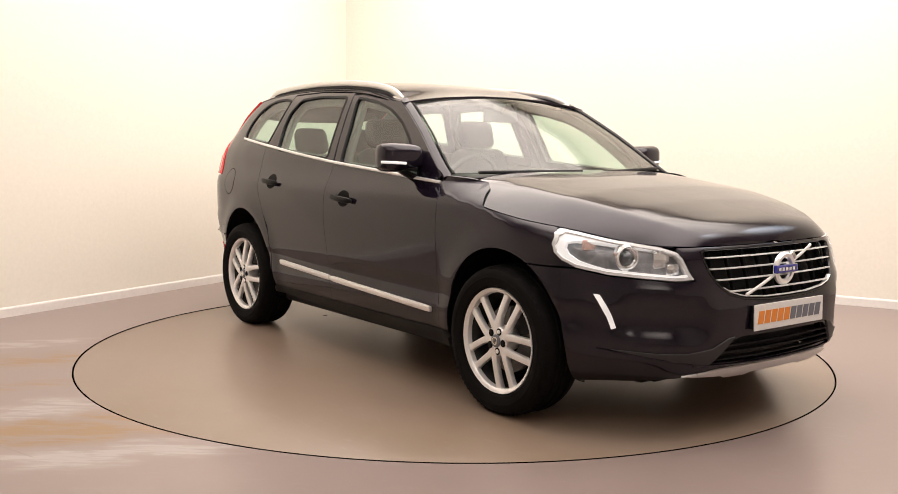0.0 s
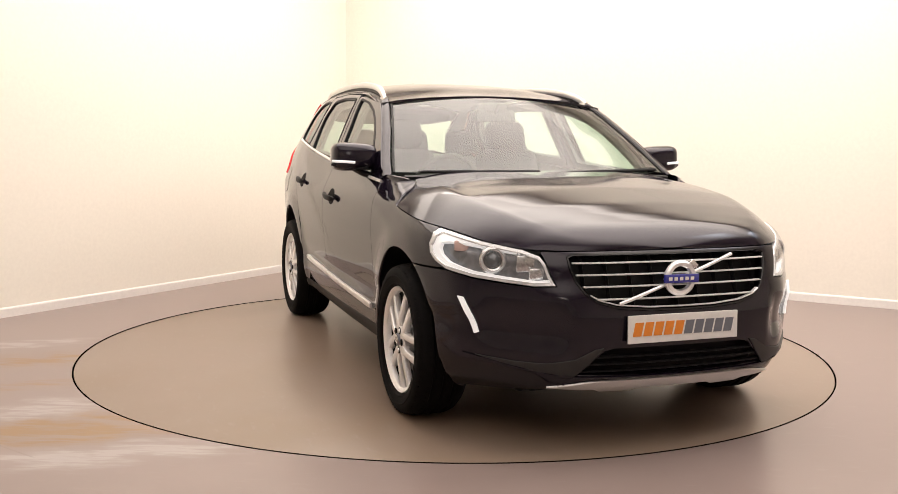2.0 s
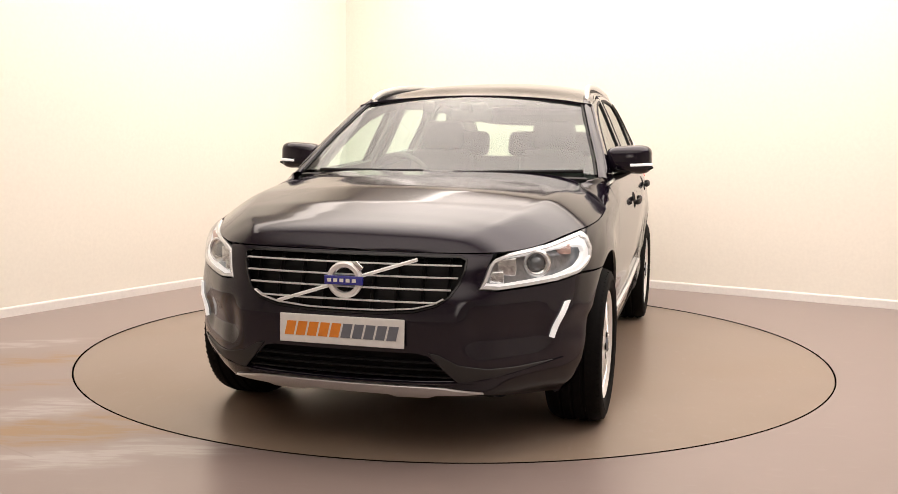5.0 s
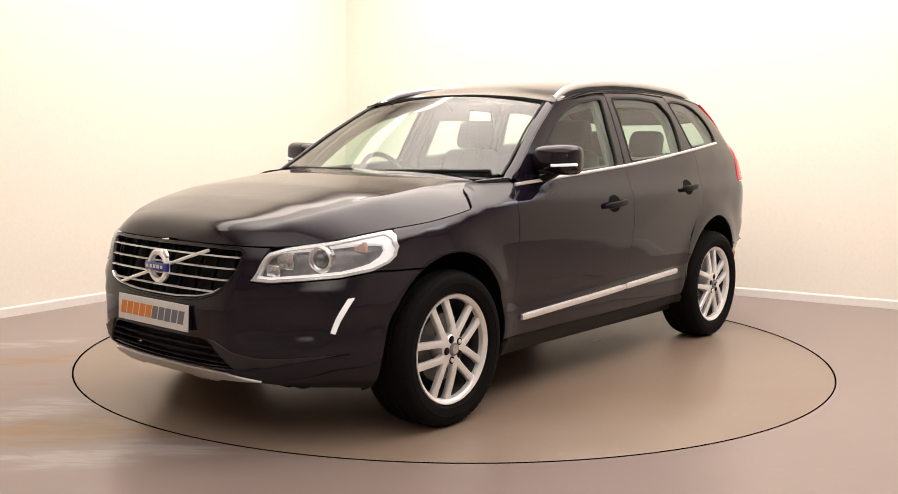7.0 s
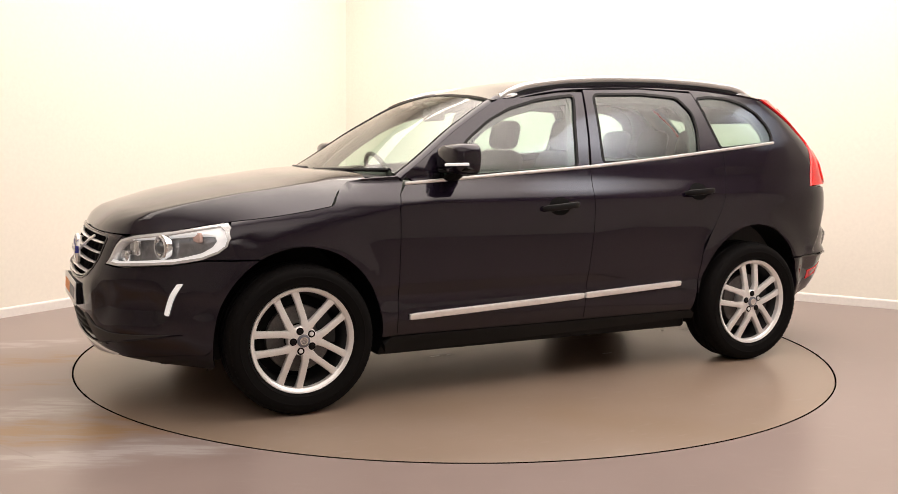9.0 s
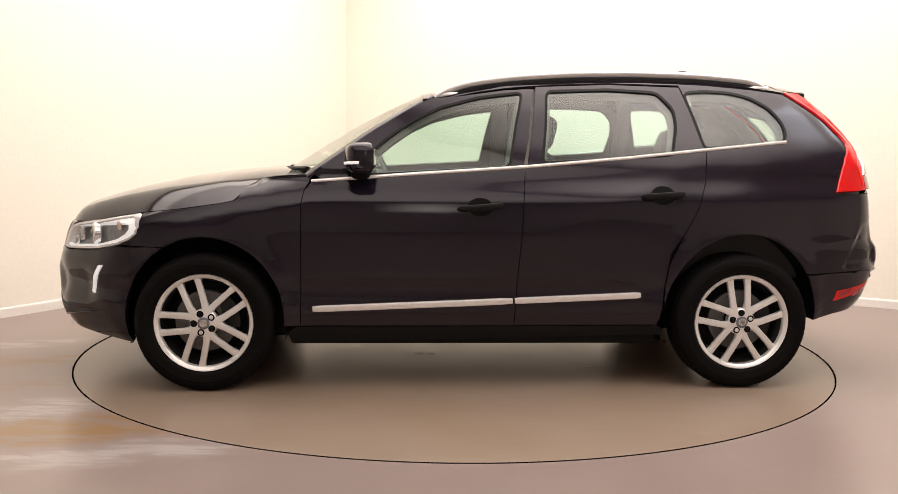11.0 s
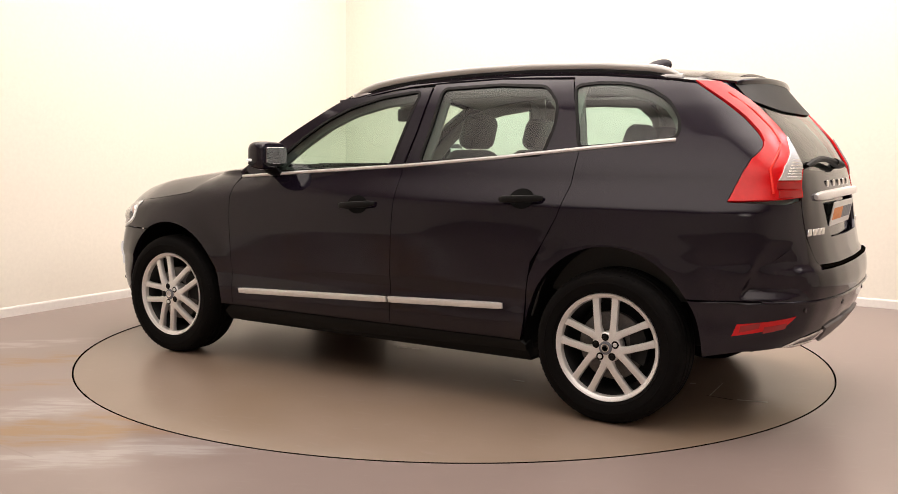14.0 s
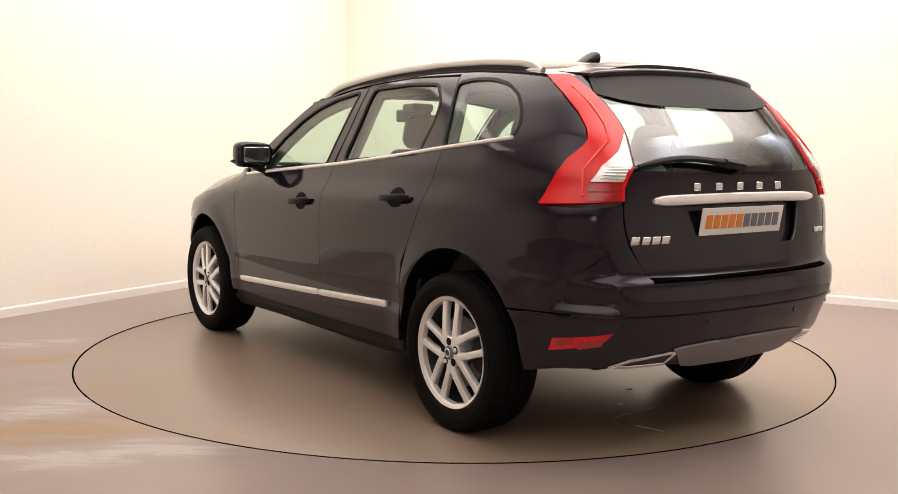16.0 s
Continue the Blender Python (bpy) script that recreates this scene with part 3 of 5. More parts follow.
nose = float(FORE(0.836)) - 0.001
hood_x = [0.985 + (nose - 0.985) * (1 - (1 - k / 56) ** 1.5) for k in range(57)]
sheet("bonnet", lambda x, v: hood_pt(x, v * hood_end(x)), hood_x, [-1 + k / 40 for k in range(81)], PAINT, car)

def roof_edge(x):
    return float(ROOF_C(x)) - 0.085 + 0.035 * max(0.0, min(1.0, (x - 0.1) / 0.185)) ** 2


def roof_pt(x, v):
    ze = roof_edge(x)
    yh = float(side_y(x, ze)) - 0.001
    crown = float(np.interp(x, [-1.8, -1.5, 0.0, 0.285], [0.075, 0.064, 0.062, 0.050]))
    return (x, v * yh, ze + crown * (1 - abs(v) ** 2.6))


roof_x = [0.285 - k * 2.085 / 48 for k in range(49)]
sheet("roof", roof_pt, roof_x, [-1 + k / 20 for k in range(41)], PAINT, car)

# windscreen, with its dark edge band
def edge_y(z):
    return float(WIDE(z)) - 0.055


def ws_top(v):
    return 1.540 - 0.048 * abs(v) ** 2.4


def ws(u, v):
    z = 1.115 + u * (ws_top(v) - 1.115)
    return screen_pt(v * edge_y(z), z)


sheet("windscreen", ws, [k / 24 for k in range(25)], [-1 + k / 16 for k in range(33)], PRIVACY, car, "clear laminated windscreen", thick=0.004)
for sg in (1, -1):
    pts = [screen_pt(sg * (edge_y(z) + 0.022), z) + Vector((-0.012, 0, 0.0)) for z in np.linspace(1.09, 1.505, 20)]
    part("windscreen_pillar", sweep(pts, 0.024, 0.015, (1, sg * 0.6, 0.6), 12, square=3.2), PAINT, car)
    pts = [screen_pt(sg * (edge_y(z) - 0.006), z) + Vector((0.003, 0, 0.002)) for z in np.linspace(1.11, 1.492, 20)]
    part("windscreen_seal", sweep(pts, 0.007, 0.004, (1, 0, 0.6), 6), PLASTIC, car)
part("windscreen_header", sweep([screen_pt(y, ws_top(y / 0.645) + 0.003, 0.004) for y in np.linspace(-0.63, 0.63, 25)], 0.010, 0.006, (0, 0, 1), 8), PLASTIC, car)
part("cowl", sweep([(float(SCREEN(1.105)) - 0.02 - 0.22 * y * y, y, 1.098 - 0.02 * y * y) for y in np.linspace(-0.76, 0.76, 25)], 0.055, 0.014, (0, 0, 1), 10, square=3), PLASTIC, car)


def wiper(y0, y1, lift):
    pts = [screen_pt(y0 + (y1 - y0) * k / 12, 1.118 + lift * k / 12, -0.016) for k in range(13)]
    arm = part("wiper", sweep(pts, 0.009, 0.008, (1, 0, 0.5), 8), PLASTIC, car)
    part("wiper_blade", sweep([p + Vector((-0.008, 0, 0.004)) for p in pts[3:]], 0.004, 0.010, (1, 0, 0.5), 6), PLASTIC, arm)


wiper(0.10, 0.74, 0.012)
wiper(-0.68, -0.06, 0.004)

BELT = smooth_table([(0.95, 1.060), (0.849, 1.068), (0.4, 1.103), (-0.26, 1.150), (-0.8, 1.200), (-1.158, 1.240), (-1.66, 1.292)], 0.05)


def belt(x):
    return float(BELT(x))


DOOR_F = [(0.84, 1.075), (0.885, 1.02), (0.898, 0.95), (0.900, 0.60), (0.905, 0.33)]
DOOR_M = [(-0.245, 1.15), (-0.232, 1.05), (-0.222, 0.83), (-0.205, 0.60), (-0.190, 0.33)]
DOOR_R = [(-1.195, 1.235), (-1.180, 1.08), (-1.13, 0.93), (-1.06, 0.80), (-1.00, 0.71)]
SILL = 0.33
LAMP_OUT = [(-1.665, 1.552), (-1.785, 1.475), (-1.905, 1.385), (-1.965, 1.325), (-1.992, 1.285), (-1.995, 1.262), (-1.985, 1.240), (-1.958, 1.205), (-1.935, 1.155), (-1.913, 1.095), (-1.888, 1.028)]
WIN_F = [(0.660, 1.098), (0.575, 1.190), (0.460, 1.290), (0.330, 1.380), (0.190, 1.447), (0.0, 1.500), (-0.235, 1.532), (-0.200, 1.38), (-0.158, 1.150)]
WIN_R = [(-0.335, 1.172), (-0.360, 1.36), (-0.372, 1.540), (-0.70, 1.553), (-0.955, 1.540), (-1.035, 1.455), (-1.042, 1.36), (-1.010, 1.218)]
WIN_Q = [(-1.190, 1.254), (-1.150, 1.40), (-1.108, 1.540), (-1.22, 1.552), (-1.36, 1.545), (-1.47, 1.518), (-1.565, 1.465), (-1.625, 1.39), (-1.640, 1.33), (-1.620, 1.292)]
WIN_F, WIN_R, WIN_Q = (rounded(w, 0.03, 4) for w in (WIN_F, WIN_R, WIN_Q))
TOP = [(x, roof_edge(x) - 0.012) for x in np.linspace(0.235, -1.70, 26)]


def belt_line(x0, x1, d=0.0, n=12):
    return [(x, belt(x) + d) for x in np.linspace(x0, x1, n)]


def side_parts(sg):
    mp = side_map(sg)
    # front wing
    wing = [(0.845, 1.108), (0.972, 1.097), (1.05, 1.090), (1.11, 1.078), (1.162, 1.050), (1.200, 1.008), (1.220, 0.978)] + [(x, float(HOOD_E(x)) - 0.001) for x in np.linspace(1.235, 1.692, 14)] + [(1.705, 0.885), (1.720, 0.80), (1.76, 0.765), (1.83, 0.738)] + [(1.70, 0.735)]
    a0 = math.degrees(math.asin((0.735 - 0.36) / 0.425))
    wing += arc(0, a0, 180 + 4, 26) + [(0.985, SILL), (0.905, SILL)] + DOOR_F[::-1][1:-1] + [(0.86, 1.065)]
    panel("front_wing", wing, [], mp, PAINT, car)
    # doors: skin below the belt, window frame above it
    skin = DOOR_F[:] + [(-0.190, SILL)] + DOOR_M[::-1][1:] + belt_line(-0.22, 0.84, -0.006)[1:-1]
    d = panel("front_door", skin, [], mp, PAINT, car)
    frame_f = belt_line(0.80, -0.235, 0.006)
    frame_f += [(-0.268, 1.30), (-0.300, 1.555)] + [(x, min(roof_edge(x) - 0.022, 1.56)) for x in (-0.15, 0.0)] + [(0.10, 1.512)] + [(float(SCREEN(z)) - 0.28 * (float(WIDE(z)) - 0.033) ** 2 - 0.004, z) for z in (1.50, 1.46, 1.40, 1.34, 1.28, 1.22, 1.16, 1.11)]
    panel("window_frame", frame_f, [WIN_F], mp, PAINT, d, thick=0.02)
    panel("door_glass", WIN_F, [], mp, GLASS, d, "green-tinted side window glass", thick=0.003, gap=-0.003, lift=-0.007)
    panel("glass_seal", inset(resample(WIN_F, 0.03), -0.010).tolist(), [inset(resample(WIN_F, 0.03), 0.003).tolist()], mp, PLASTIC, d, thick=0.008, gap=0.0, lift=0.0025)
    skin = DOOR_M[:] + [(-0.94, SILL), (-0.955, 0.37), (-0.966, 0.43), (-0.971, 0.50), (-0.978, 0.57), (-0.990, 0.65)] + DOOR_R[::-1] + belt_line(-1.18, -0.26, -0.006)[1:]
    d = panel("rear_door", skin, [], mp, PAINT, car)
    frame_r = belt_line(-0.252, -1.195, 0.006) + [(-1.165, 1.36), (-1.115, 1.48), (-1.085, 1.575), (-0.70, 1.585), (-0.312, 1.568), (-0.285, 1.35)]
    panel("window_frame", frame_r, [WIN_R], mp, PAINT, d, thick=0.02)
    panel("door_glass", WIN_R, [], mp, GLASS, d, "green-tinted side window glass", thick=0.003, gap=-0.003, lift=-0.007)
    panel("glass_seal", inset(resample(WIN_R, 0.03), -0.010).tolist(), [inset(resample(WIN_R, 0.03), 0.003).tolist()], mp, PLASTIC, d, thick=0.008, gap=0.0, lift=0.0025)
    # rear quarter with its window
    low_edge = [(float(AFT(z)) + 0.057 * float(ROUND(z)), z) for z in (1.02, 0.95, 0.88, 0.83)] + [(float(AFT(z)) + 0.090 * float(ROUND(z)), z) for z in (0.77, 0.72, 0.66, 0.61)]
    a1 = math.degrees(math.asin((0.60 - 0.36) / 0.45))
    quarter = [(x, z) for x, z in TOP if x < -1.05] + LAMP_OUT + low_edge + [(-1.80, 0.60)] + arc(1, 180 - a1, 8, 26) + [(-0.973, 0.47), (-0.979, 0.56), (-0.992, 0.65)] + DOOR_R[::-1][1:] + [(-1.170, 1.36), (-1.120, 1.48), (-1.088, 1.575)]
    q = panel("rear_quarter", quarter, [WIN_Q], mp, PAINT, car, step=0.018)
    panel("quarter_glass", WIN_Q, [], mp, GLASS, q, "green-tinted quarter window glass", thick=0.003, gap=-0.003, lift=-0.006)
    panel("glass_seal", inset(resample(WIN_Q, 0.03), -0.010).tolist(), [inset(resample(WIN_Q, 0.03), 0.003).tolist()], mp, PLASTIC, q, thick=0.008, gap=0.0, lift=0.0025)
    # strip of roof side over the doors
    cant = [(x, z) for x, z in TOP if x > -1.12] + [(-1.085, 1.585), (-0.70, 1.592), (-0.30, 1.576), (-0.15, 1.568), (0.0, 1.538), (0.10, 1.520), (0.235, 1.478)]
    panel("roof_side", cant, [], mp, PAINT, car, gap=0.001)
    # sill
    sill = [(0.93, SILL - 0.004), (-0.945, SILL - 0.004), (-0.97, 0.31), (-0.97, 0.276), (0.0, 0.255), (0.95, 0.235), (0.97, 0.29)]
    panel("sill", sill, [], mp, PLASTIC, car, "black plastic sill trim", thick=0.05)
    # bright trims
    def on(x, z, d):
        return (x, sg * (float(side_y(x, z)) + d), z)
    up = (0, sg * 0.35, 1)
    part("belt_trim", sweep([on(x, belt(x), 0.003) for x in np.linspace(0.85, -1.635, 50)], 0.007, 0.0095, up, 8), TRIM, car, "polished chrome waist trim")
    for x0, x1 in ((0.842, -0.180), (-0.192, -0.850)):
        z_ = lambda x: 0.420 + (0.842 - x) * (0.490 - 0.420) / 1.69
        part("door_moulding", sweep([on(x, z_(x), 0.006) for x in np.linspace(x0, x1, 24)], 0.009, 0.0165, (0, sg * 0.12, 1), 16, [0.85] + [1] * 22 + [0.8], 4.5), TRIM, car, "bright chrome door moulding")
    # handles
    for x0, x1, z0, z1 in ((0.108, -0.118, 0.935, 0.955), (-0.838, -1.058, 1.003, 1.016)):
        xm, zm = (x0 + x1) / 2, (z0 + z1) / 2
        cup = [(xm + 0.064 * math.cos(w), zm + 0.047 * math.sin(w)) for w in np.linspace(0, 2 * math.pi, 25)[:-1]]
        # flat disc on the door skin; its black paints the shade behind the handle
        panel("handle_recess_shade", cup, [], mp, CUPSHADE, car, "near-black disc painting the shade of the door handle recess", step=0.02, thick=0.004, gap=0, lift=0.0015)
        pts = []
        for k in range(17):
            t = k / 16
            x, z = x0 + (x1 - x0) * t, z0 + (z1 - z0) * t
            pts.append(on(x, z, 0.010 + 0.026 * math.sin(math.pi * t) ** 0.5))
        part("door_handle", sweep(pts, 0.010, 0.017, (0, 0, 1), 10, [0.5, 0.85] + [1] * 13 + [0.9, 0.6], 2.6), PLASTIC, car)
    # arch lining
    for i in range(2):
        cx, cz, ax, az = ARCH[i]
        bm = bmesh.new()
        rows = []
        for k in range(33):
            w = radians((-15, -15)[i] + (210, 197)[i] * k / 32)
            x, z = cx + ax * 1.03 * math.cos(w), cz + az * 1.02 * math.sin(w)
            yo = float(side_y(x, max(z, 0.25))) - 0.012
            rows.append([bm.verts.new((x, sg * y, z)) for y in (yo, yo - 0.05, 0.50, 0.45)])
        for p, q_ in zip(rows, rows[1:]):
            for j in range(3):
                bm.faces.new((p[j], p[j + 1], q_[j + 1], q_[j]))
        bm.faces.new([r_[3] for r_ in rows])
        part("arch_liner", bm, PLASTIC, car)
    # dark inner skin behind the shut lines
    inner = [(1.6, 0.86), (0.9, 1.04)] + belt_line(0.8, -1.6, -0.02) + [(-1.80, 1.2), (-1.72, 0.80)] + arc(1, 130, 0, 16, 1.06) + [(-0.9, 0.30), (0.9, 0.30)] + arc(0, 180, 62, 16, 1.06)
    panel("inner_skin", inner, [], mp, PLASTIC, car, step=0.08, thick=0.01, lift=-0.034)
    # door mirror
    bm = bmesh.new()
    bmesh.ops.create_uvsphere(bm, u_segments=28, v_segments=18, radius=1)
    for v in bm.verts:
        c = v.co
        x, y, z = (math.copysign(abs(k) ** e, k) for k, e in zip(c, (0.7 if c.x > 0 else 0.25, 0.5, 0.5)))
        x = x * 0.085 if x > 0 else x * 0.05
        v.co = (0.575 + x + 0.03 * (1 - (y + 1) / 2), sg * (0.945 + y * 0.118), 1.190 + z * (0.074 + 0.006 * y))
    mir = part("door_mirror", bm, PAINT, car, sharp=1.2)
    bm = bmesh.new()
    box(bm, -0.003, 0.003, -0.078, 0.078, -0.044, 0.044, 0.0028, pose(0.5275, sg * 0.945, 1.190, 0, -1, -sg * 1.5))
    part("mirror_glass", bm, simple("mirror_silver", (0.85, 0.87, 0.88), 0.02, 1.0, var=0.01), mir, "silvered mirror glass", smooth=False)
    part("mirror_foot", sweep([(0.60, sg * (float(side_y(0.60, 1.10)) - 0.02), 1.085), (0.60, sg * 0.90, 1.105), (0.59, sg * 0.945, 1.130)], 0.050, 0.018, (0, 0, 1), 12), PLASTIC, mir)
    part("mirror_base_cap", sweep([(0.64, sg * 0.87, 1.132), (0.60, sg * 0.95, 1.128), (0.585, sg * 1.02, 1.134), (0.57, sg * 1.05, 1.150)], 0.055, 0.012, (0, 0, 1), 10), PLASTIC, mir)
    pts = []
    for t in np.linspace(0.10, 0.985, 14):
        pts.append((0.579 + 0.085 * max(0.0, 0.966 - abs(t) ** 4) ** 0.35 + 0.03 * (1 - (t + 1) / 2), sg * (0.947 + 0.118 * t), 1.160 + 0.006 * t))
    part("indicator_lens", sweep(pts, 0.005, 0.0075, (0, 0, 1), 8), LAMPGLOW, mir, "white side indicator strip")
    panel("mirror_sail", [(0.80, 1.076), (0.72, 1.094), (0.63, 1.150), (0.64, 1.098)], [], mp, GLOSSBLACK, car, step=0.03, thick=0.006, lift=0.002)
    # roof rail with two feet
    pts = []
    for k in range(41):
        t = k / 40
        x = 0.20 - 1.78 * t
        ze = roof_edge(x)
        rise = min(1, min(t, 1 - t) / 0.07) ** 0.5
        pts.append((x, sg * (float(side_y(x, ze)) - 0.038), ze + 0.012 + 0.026 * rise))
    rail = part("roof_rail", sweep(pts, 0.016, 0.019, (0, 0, 1), 10, [0.6, 0.85] + [1] * 37 + [0.85, 0.6], 2.5), SATIN, car, "satin aluminium roof rail")
    part("rail_base", sweep([(p[0], p[1], p[2] - 0.030) for p in pts[1:-1]], 0.011, 0.020, (0, 0, 1), 8, square=3), PLASTIC, rail, "black rail base strip")
    for k in (1, 39):
        p = pts[k]
        part("rail_foot", sweep([(p[0] - 0.06, p[1], p[2] - 0.030), (p[0], p[1], p[2] - 0.022), (p[0] + 0.06, p[1], p[2] - 0.030)], 0.014, 0.022, (0, 0, 1), 8), SATIN, rail)
    # tail lamp
    inn = [(0.570, 1.548), (0.562, 1.500), (0.555, 1.450), (0.543, 1.395), (0.540, 1.35), (0.546, 1.30), (0.558, 1.245), (0.571, 1.185), (0.574, 1.165), (0.600, 1.138), (0.625, 1.095), (0.636, 1.045)]
    outl = [ry(y, z) for y, z in inn] + [rx(x, z) for x, z in LAMP_OUT[::-1]]
    outl = [(sg * s, z) for s, z in outl]
    lamp = panel("tail_lamp", outl, [], rear_map, RED, car, "tall red tail lamp climbing the rear pillar", step=0.025, thick=0.03, lift=0.010)
    panel("pillar_lining", inset(resample(outl, 0.03), -0.012).tolist(), [], rear_map, HEADLINER, car, "pale rear pillar lining", step=0.04, thick=0.004, lift=-0.04, gap=0)
    pale = [ry(y, z) for y, z in ((0.556, 1.298), (0.582, 1.174), (0.608, 1.156), (0.632, 1.118), (0.735, 1.118), (0.692, 1.175), (0.610, 1.232))]
    panel("reverse_lens", [(sg * s, z) for s, z in pale], [], rear_map, PALE, lamp, "clear ribbed reversing lens", step=0.02, thick=0.008, lift=0.0175, gap=0)
    for k in range(7):
        z = 1.135 + 0.012 * k
        y0, y1 = float(np.interp(z, [1.118, 1.158, 1.174, 1.23], [0.632, 0.610, 0.584, 0.572])), float(np.interp(z, [1.118, 1.175, 1.232], [0.733, 0.690, 0.608]))
        part("lens_rib", sweep([tuple(rear_map(np.array([ry(sg * y, z)]))[0] + np.array([-0.0185, sg * 0.004, 0])) for y in np.linspace(y0 + 0.004, y1 - 0.008, 6)], 0.002, 0.0025, (0, 0, 1), 6), CHROME, lamp)
    for z0, z1, y0, y1 in ((1.046, 1.076, 0.650, 0.745), (1.080, 1.110, 0.642, 0.740)):
        cell = [ry(y, z) for y, z in ((y0, z0), (y0 - 0.006, z1), (y1, z1), (y1 + 0.01, z0))]
        panel("brake_cell", [(sg * s, z) for s, z in cell], [], rear_map, DARKRED, lamp, "deeper red brake lens cell", step=0.02, thick=0.006, lift=0.0150, gap=0.001)
    bands = [(0.600, 1.50), (0.598, 1.42), (0.600, 1.344), (0.622, 1.28), (0.68, 1.232), (0.745, 1.165), (0.765, 1.065)]
    part("lamp_band", sweep([tuple(rear_map(np.array([ry(sg * y, z)]))[0] + np.array([-0.010, sg * 0.008, 0])) for y, z in bands], 0.006, 0.006, (1, 0, 0), 8), simple("bright_red_lens", (0.85, 0.03, 0.02), 0.2, 0, 0, 30, 0.05), lamp)
    # rear reflector
    refl = [rx(-1.925, 0.448), rx(-1.945, 0.500), rx(-2.165, 0.540), rx(-2.13, 0.500)]
    refl_part = panel("rear_reflector", [(sg * s, z) for s, z in refl], [], rear_map, RED, car, "low red bumper reflector", step=0.02, thick=0.01, lift=0.004, gap=0)
    for x0, x1 in ((-1.955, -2.030), (-2.045, -2.125)):
        cell = [rx(x0, 0.466), rx(x0 - 0.006, 0.494), rx(x1 - 0.008, 0.512), rx(x1, 0.488)]
        panel("reflector_cell", [(sg * s, z) for s, z in cell], [], rear_map, DARKRED, refl_part, "deeper red reflector cell", step=0.02, thick=0.004, lift=0.0065, gap=0)
    # exhaust surround
    ex = [ry(0.40, 0.455), ry(0.46, 0.452), ry(0.60, 0.428), ry(0.66, 0.395), ry(0.60, 0.388), ry(0.43, 0.392)]
    panel("exhaust_trim", [(sg * s, z) for s, z in ex], [inset(resample([(sg * s, z) for s, z in ex], 0.02), 0.010).tolist()], rear_map, CHROME, car, "chrome exhaust surround", step=0.02, thick=0.03, lift=0.006, gap=0)
    panel("exhaust_mouth", [(sg * s, z) for s, z in ex], [], rear_map, GLOSSBLACK, car, step=0.02, thick=0.003, lift=0.002, gap=0)
    # headlamp
    hl = [fy(0.530, 0.700), fy(0.545, 0.735), fy(0.560, 0.790), fy(0.575, 0.815), fy(0.625, 0.835)] + [fx(x, float(HOOD_E(x)) - 0.004) for x in (1.92, 1.85, 1.78, 1.725, 1.70)]
    hl += [fx(1.694, 0.880), fx(1.703, 0.835), fx(1.722, 0.795), fx(1.76, 0.765), fx(1.83, 0.736), fx(1.90, 0.722), fy(0.79, 0.712), fy(0.70, 0.702), fy(0.60, 0.694)]
    hl = [(sg * s, z) for s, z in hl]
    H = panel("headlamp", hl, [inset(resample(hl, 0.02), 0.016).tolist()], front_map, LAMPGREY, car, "clear headlamp with projector and bright bezel", step=0.02, thick=0.05, lift=0.001)
    panel("lamp_bowl", hl, [], front_map, simple("lamp_bowl_chrome", (0.26, 0.26, 0.27), 0.3, 0.6, 0, 40, 0.3), H, "silvered lamp bowl", step=0.02, thick=0.004, lift=-0.045)
    panel("lamp_cover", hl, [], front_map, LENS, H, "clear polycarbonate cover", step=0.02, thick=0.002, lift=0.004)
    rim = [fy(0.553, 0.724), fy(0.558, 0.748), fy(0.569, 0.790), fy(0.584, 0.806), fy(0.630, 0.822)] + [fx(x, float(HOOD_E(x)) - d) for x, d in ((1.92, 0.018), (1.86, 0.022), (1.80, 0.032))]
    rim += [fx(1.768, 0.846), fx(1.766, 0.822), fx(1.785, 0.795), fx(1.83, 0.768), fx(1.90, 0.748), fy(0.79, 0.738), fy(0.70, 0.727), fy(0.60, 0.718)]
    # unlit bezel, brightened by an added glow
    panel("lamp_band", inset(resample(hl, 0.02), 0.008).tolist(), [[(sg * s, z) for s, z in rim]], front_map, LAMPGLOW, H, "white headlamp bezel with an added glow", step=0.015, thick=0.02, lift=-0.010, gap=0)

    def aim(y, z, depth):
        p = Vector(front_map(np.array([fy(sg * y, z)]))[0])
        return Matrix.Translation(p + Vector((-depth, -sg * depth * 0.35, 0))) @ pose(0, 0, 0, 0, 0, sg * 18)
    bm = lathe([(0.028, 0.0), (0.036, 0.006), (0.052, 0.012), (0.058, 0.007), (0.059, -0.02), (0.040, -0.03)], 40, "X")
    o = part("projector_ring", bm, CHROME, H, "chrome projector ring")
    o.matrix_basis = aim(0.722, 0.785, 0.030)
    bm = lathe([(0.043, 0.010), (0.048, 0.014), (0.053, 0.010)], 40, "X")
    o2 = part("projector_halo", bm, LAMPGREY, H)
    o2.matrix_basis = aim(0.722, 0.785, 0.028)
    bm = bmesh.new()
    bmesh.ops.create_uvsphere(bm, u_segments=24, v_segments=16, radius=0.032)
    o = part("projector_lens", bm, simple("lens_glass", (0.12, 0.13, 0.14), 0.05, 0.3, Coat_Weight=1.0), H, "dark glass projector lens")
    o.matrix_basis = aim(0.722, 0.785, 0.032)
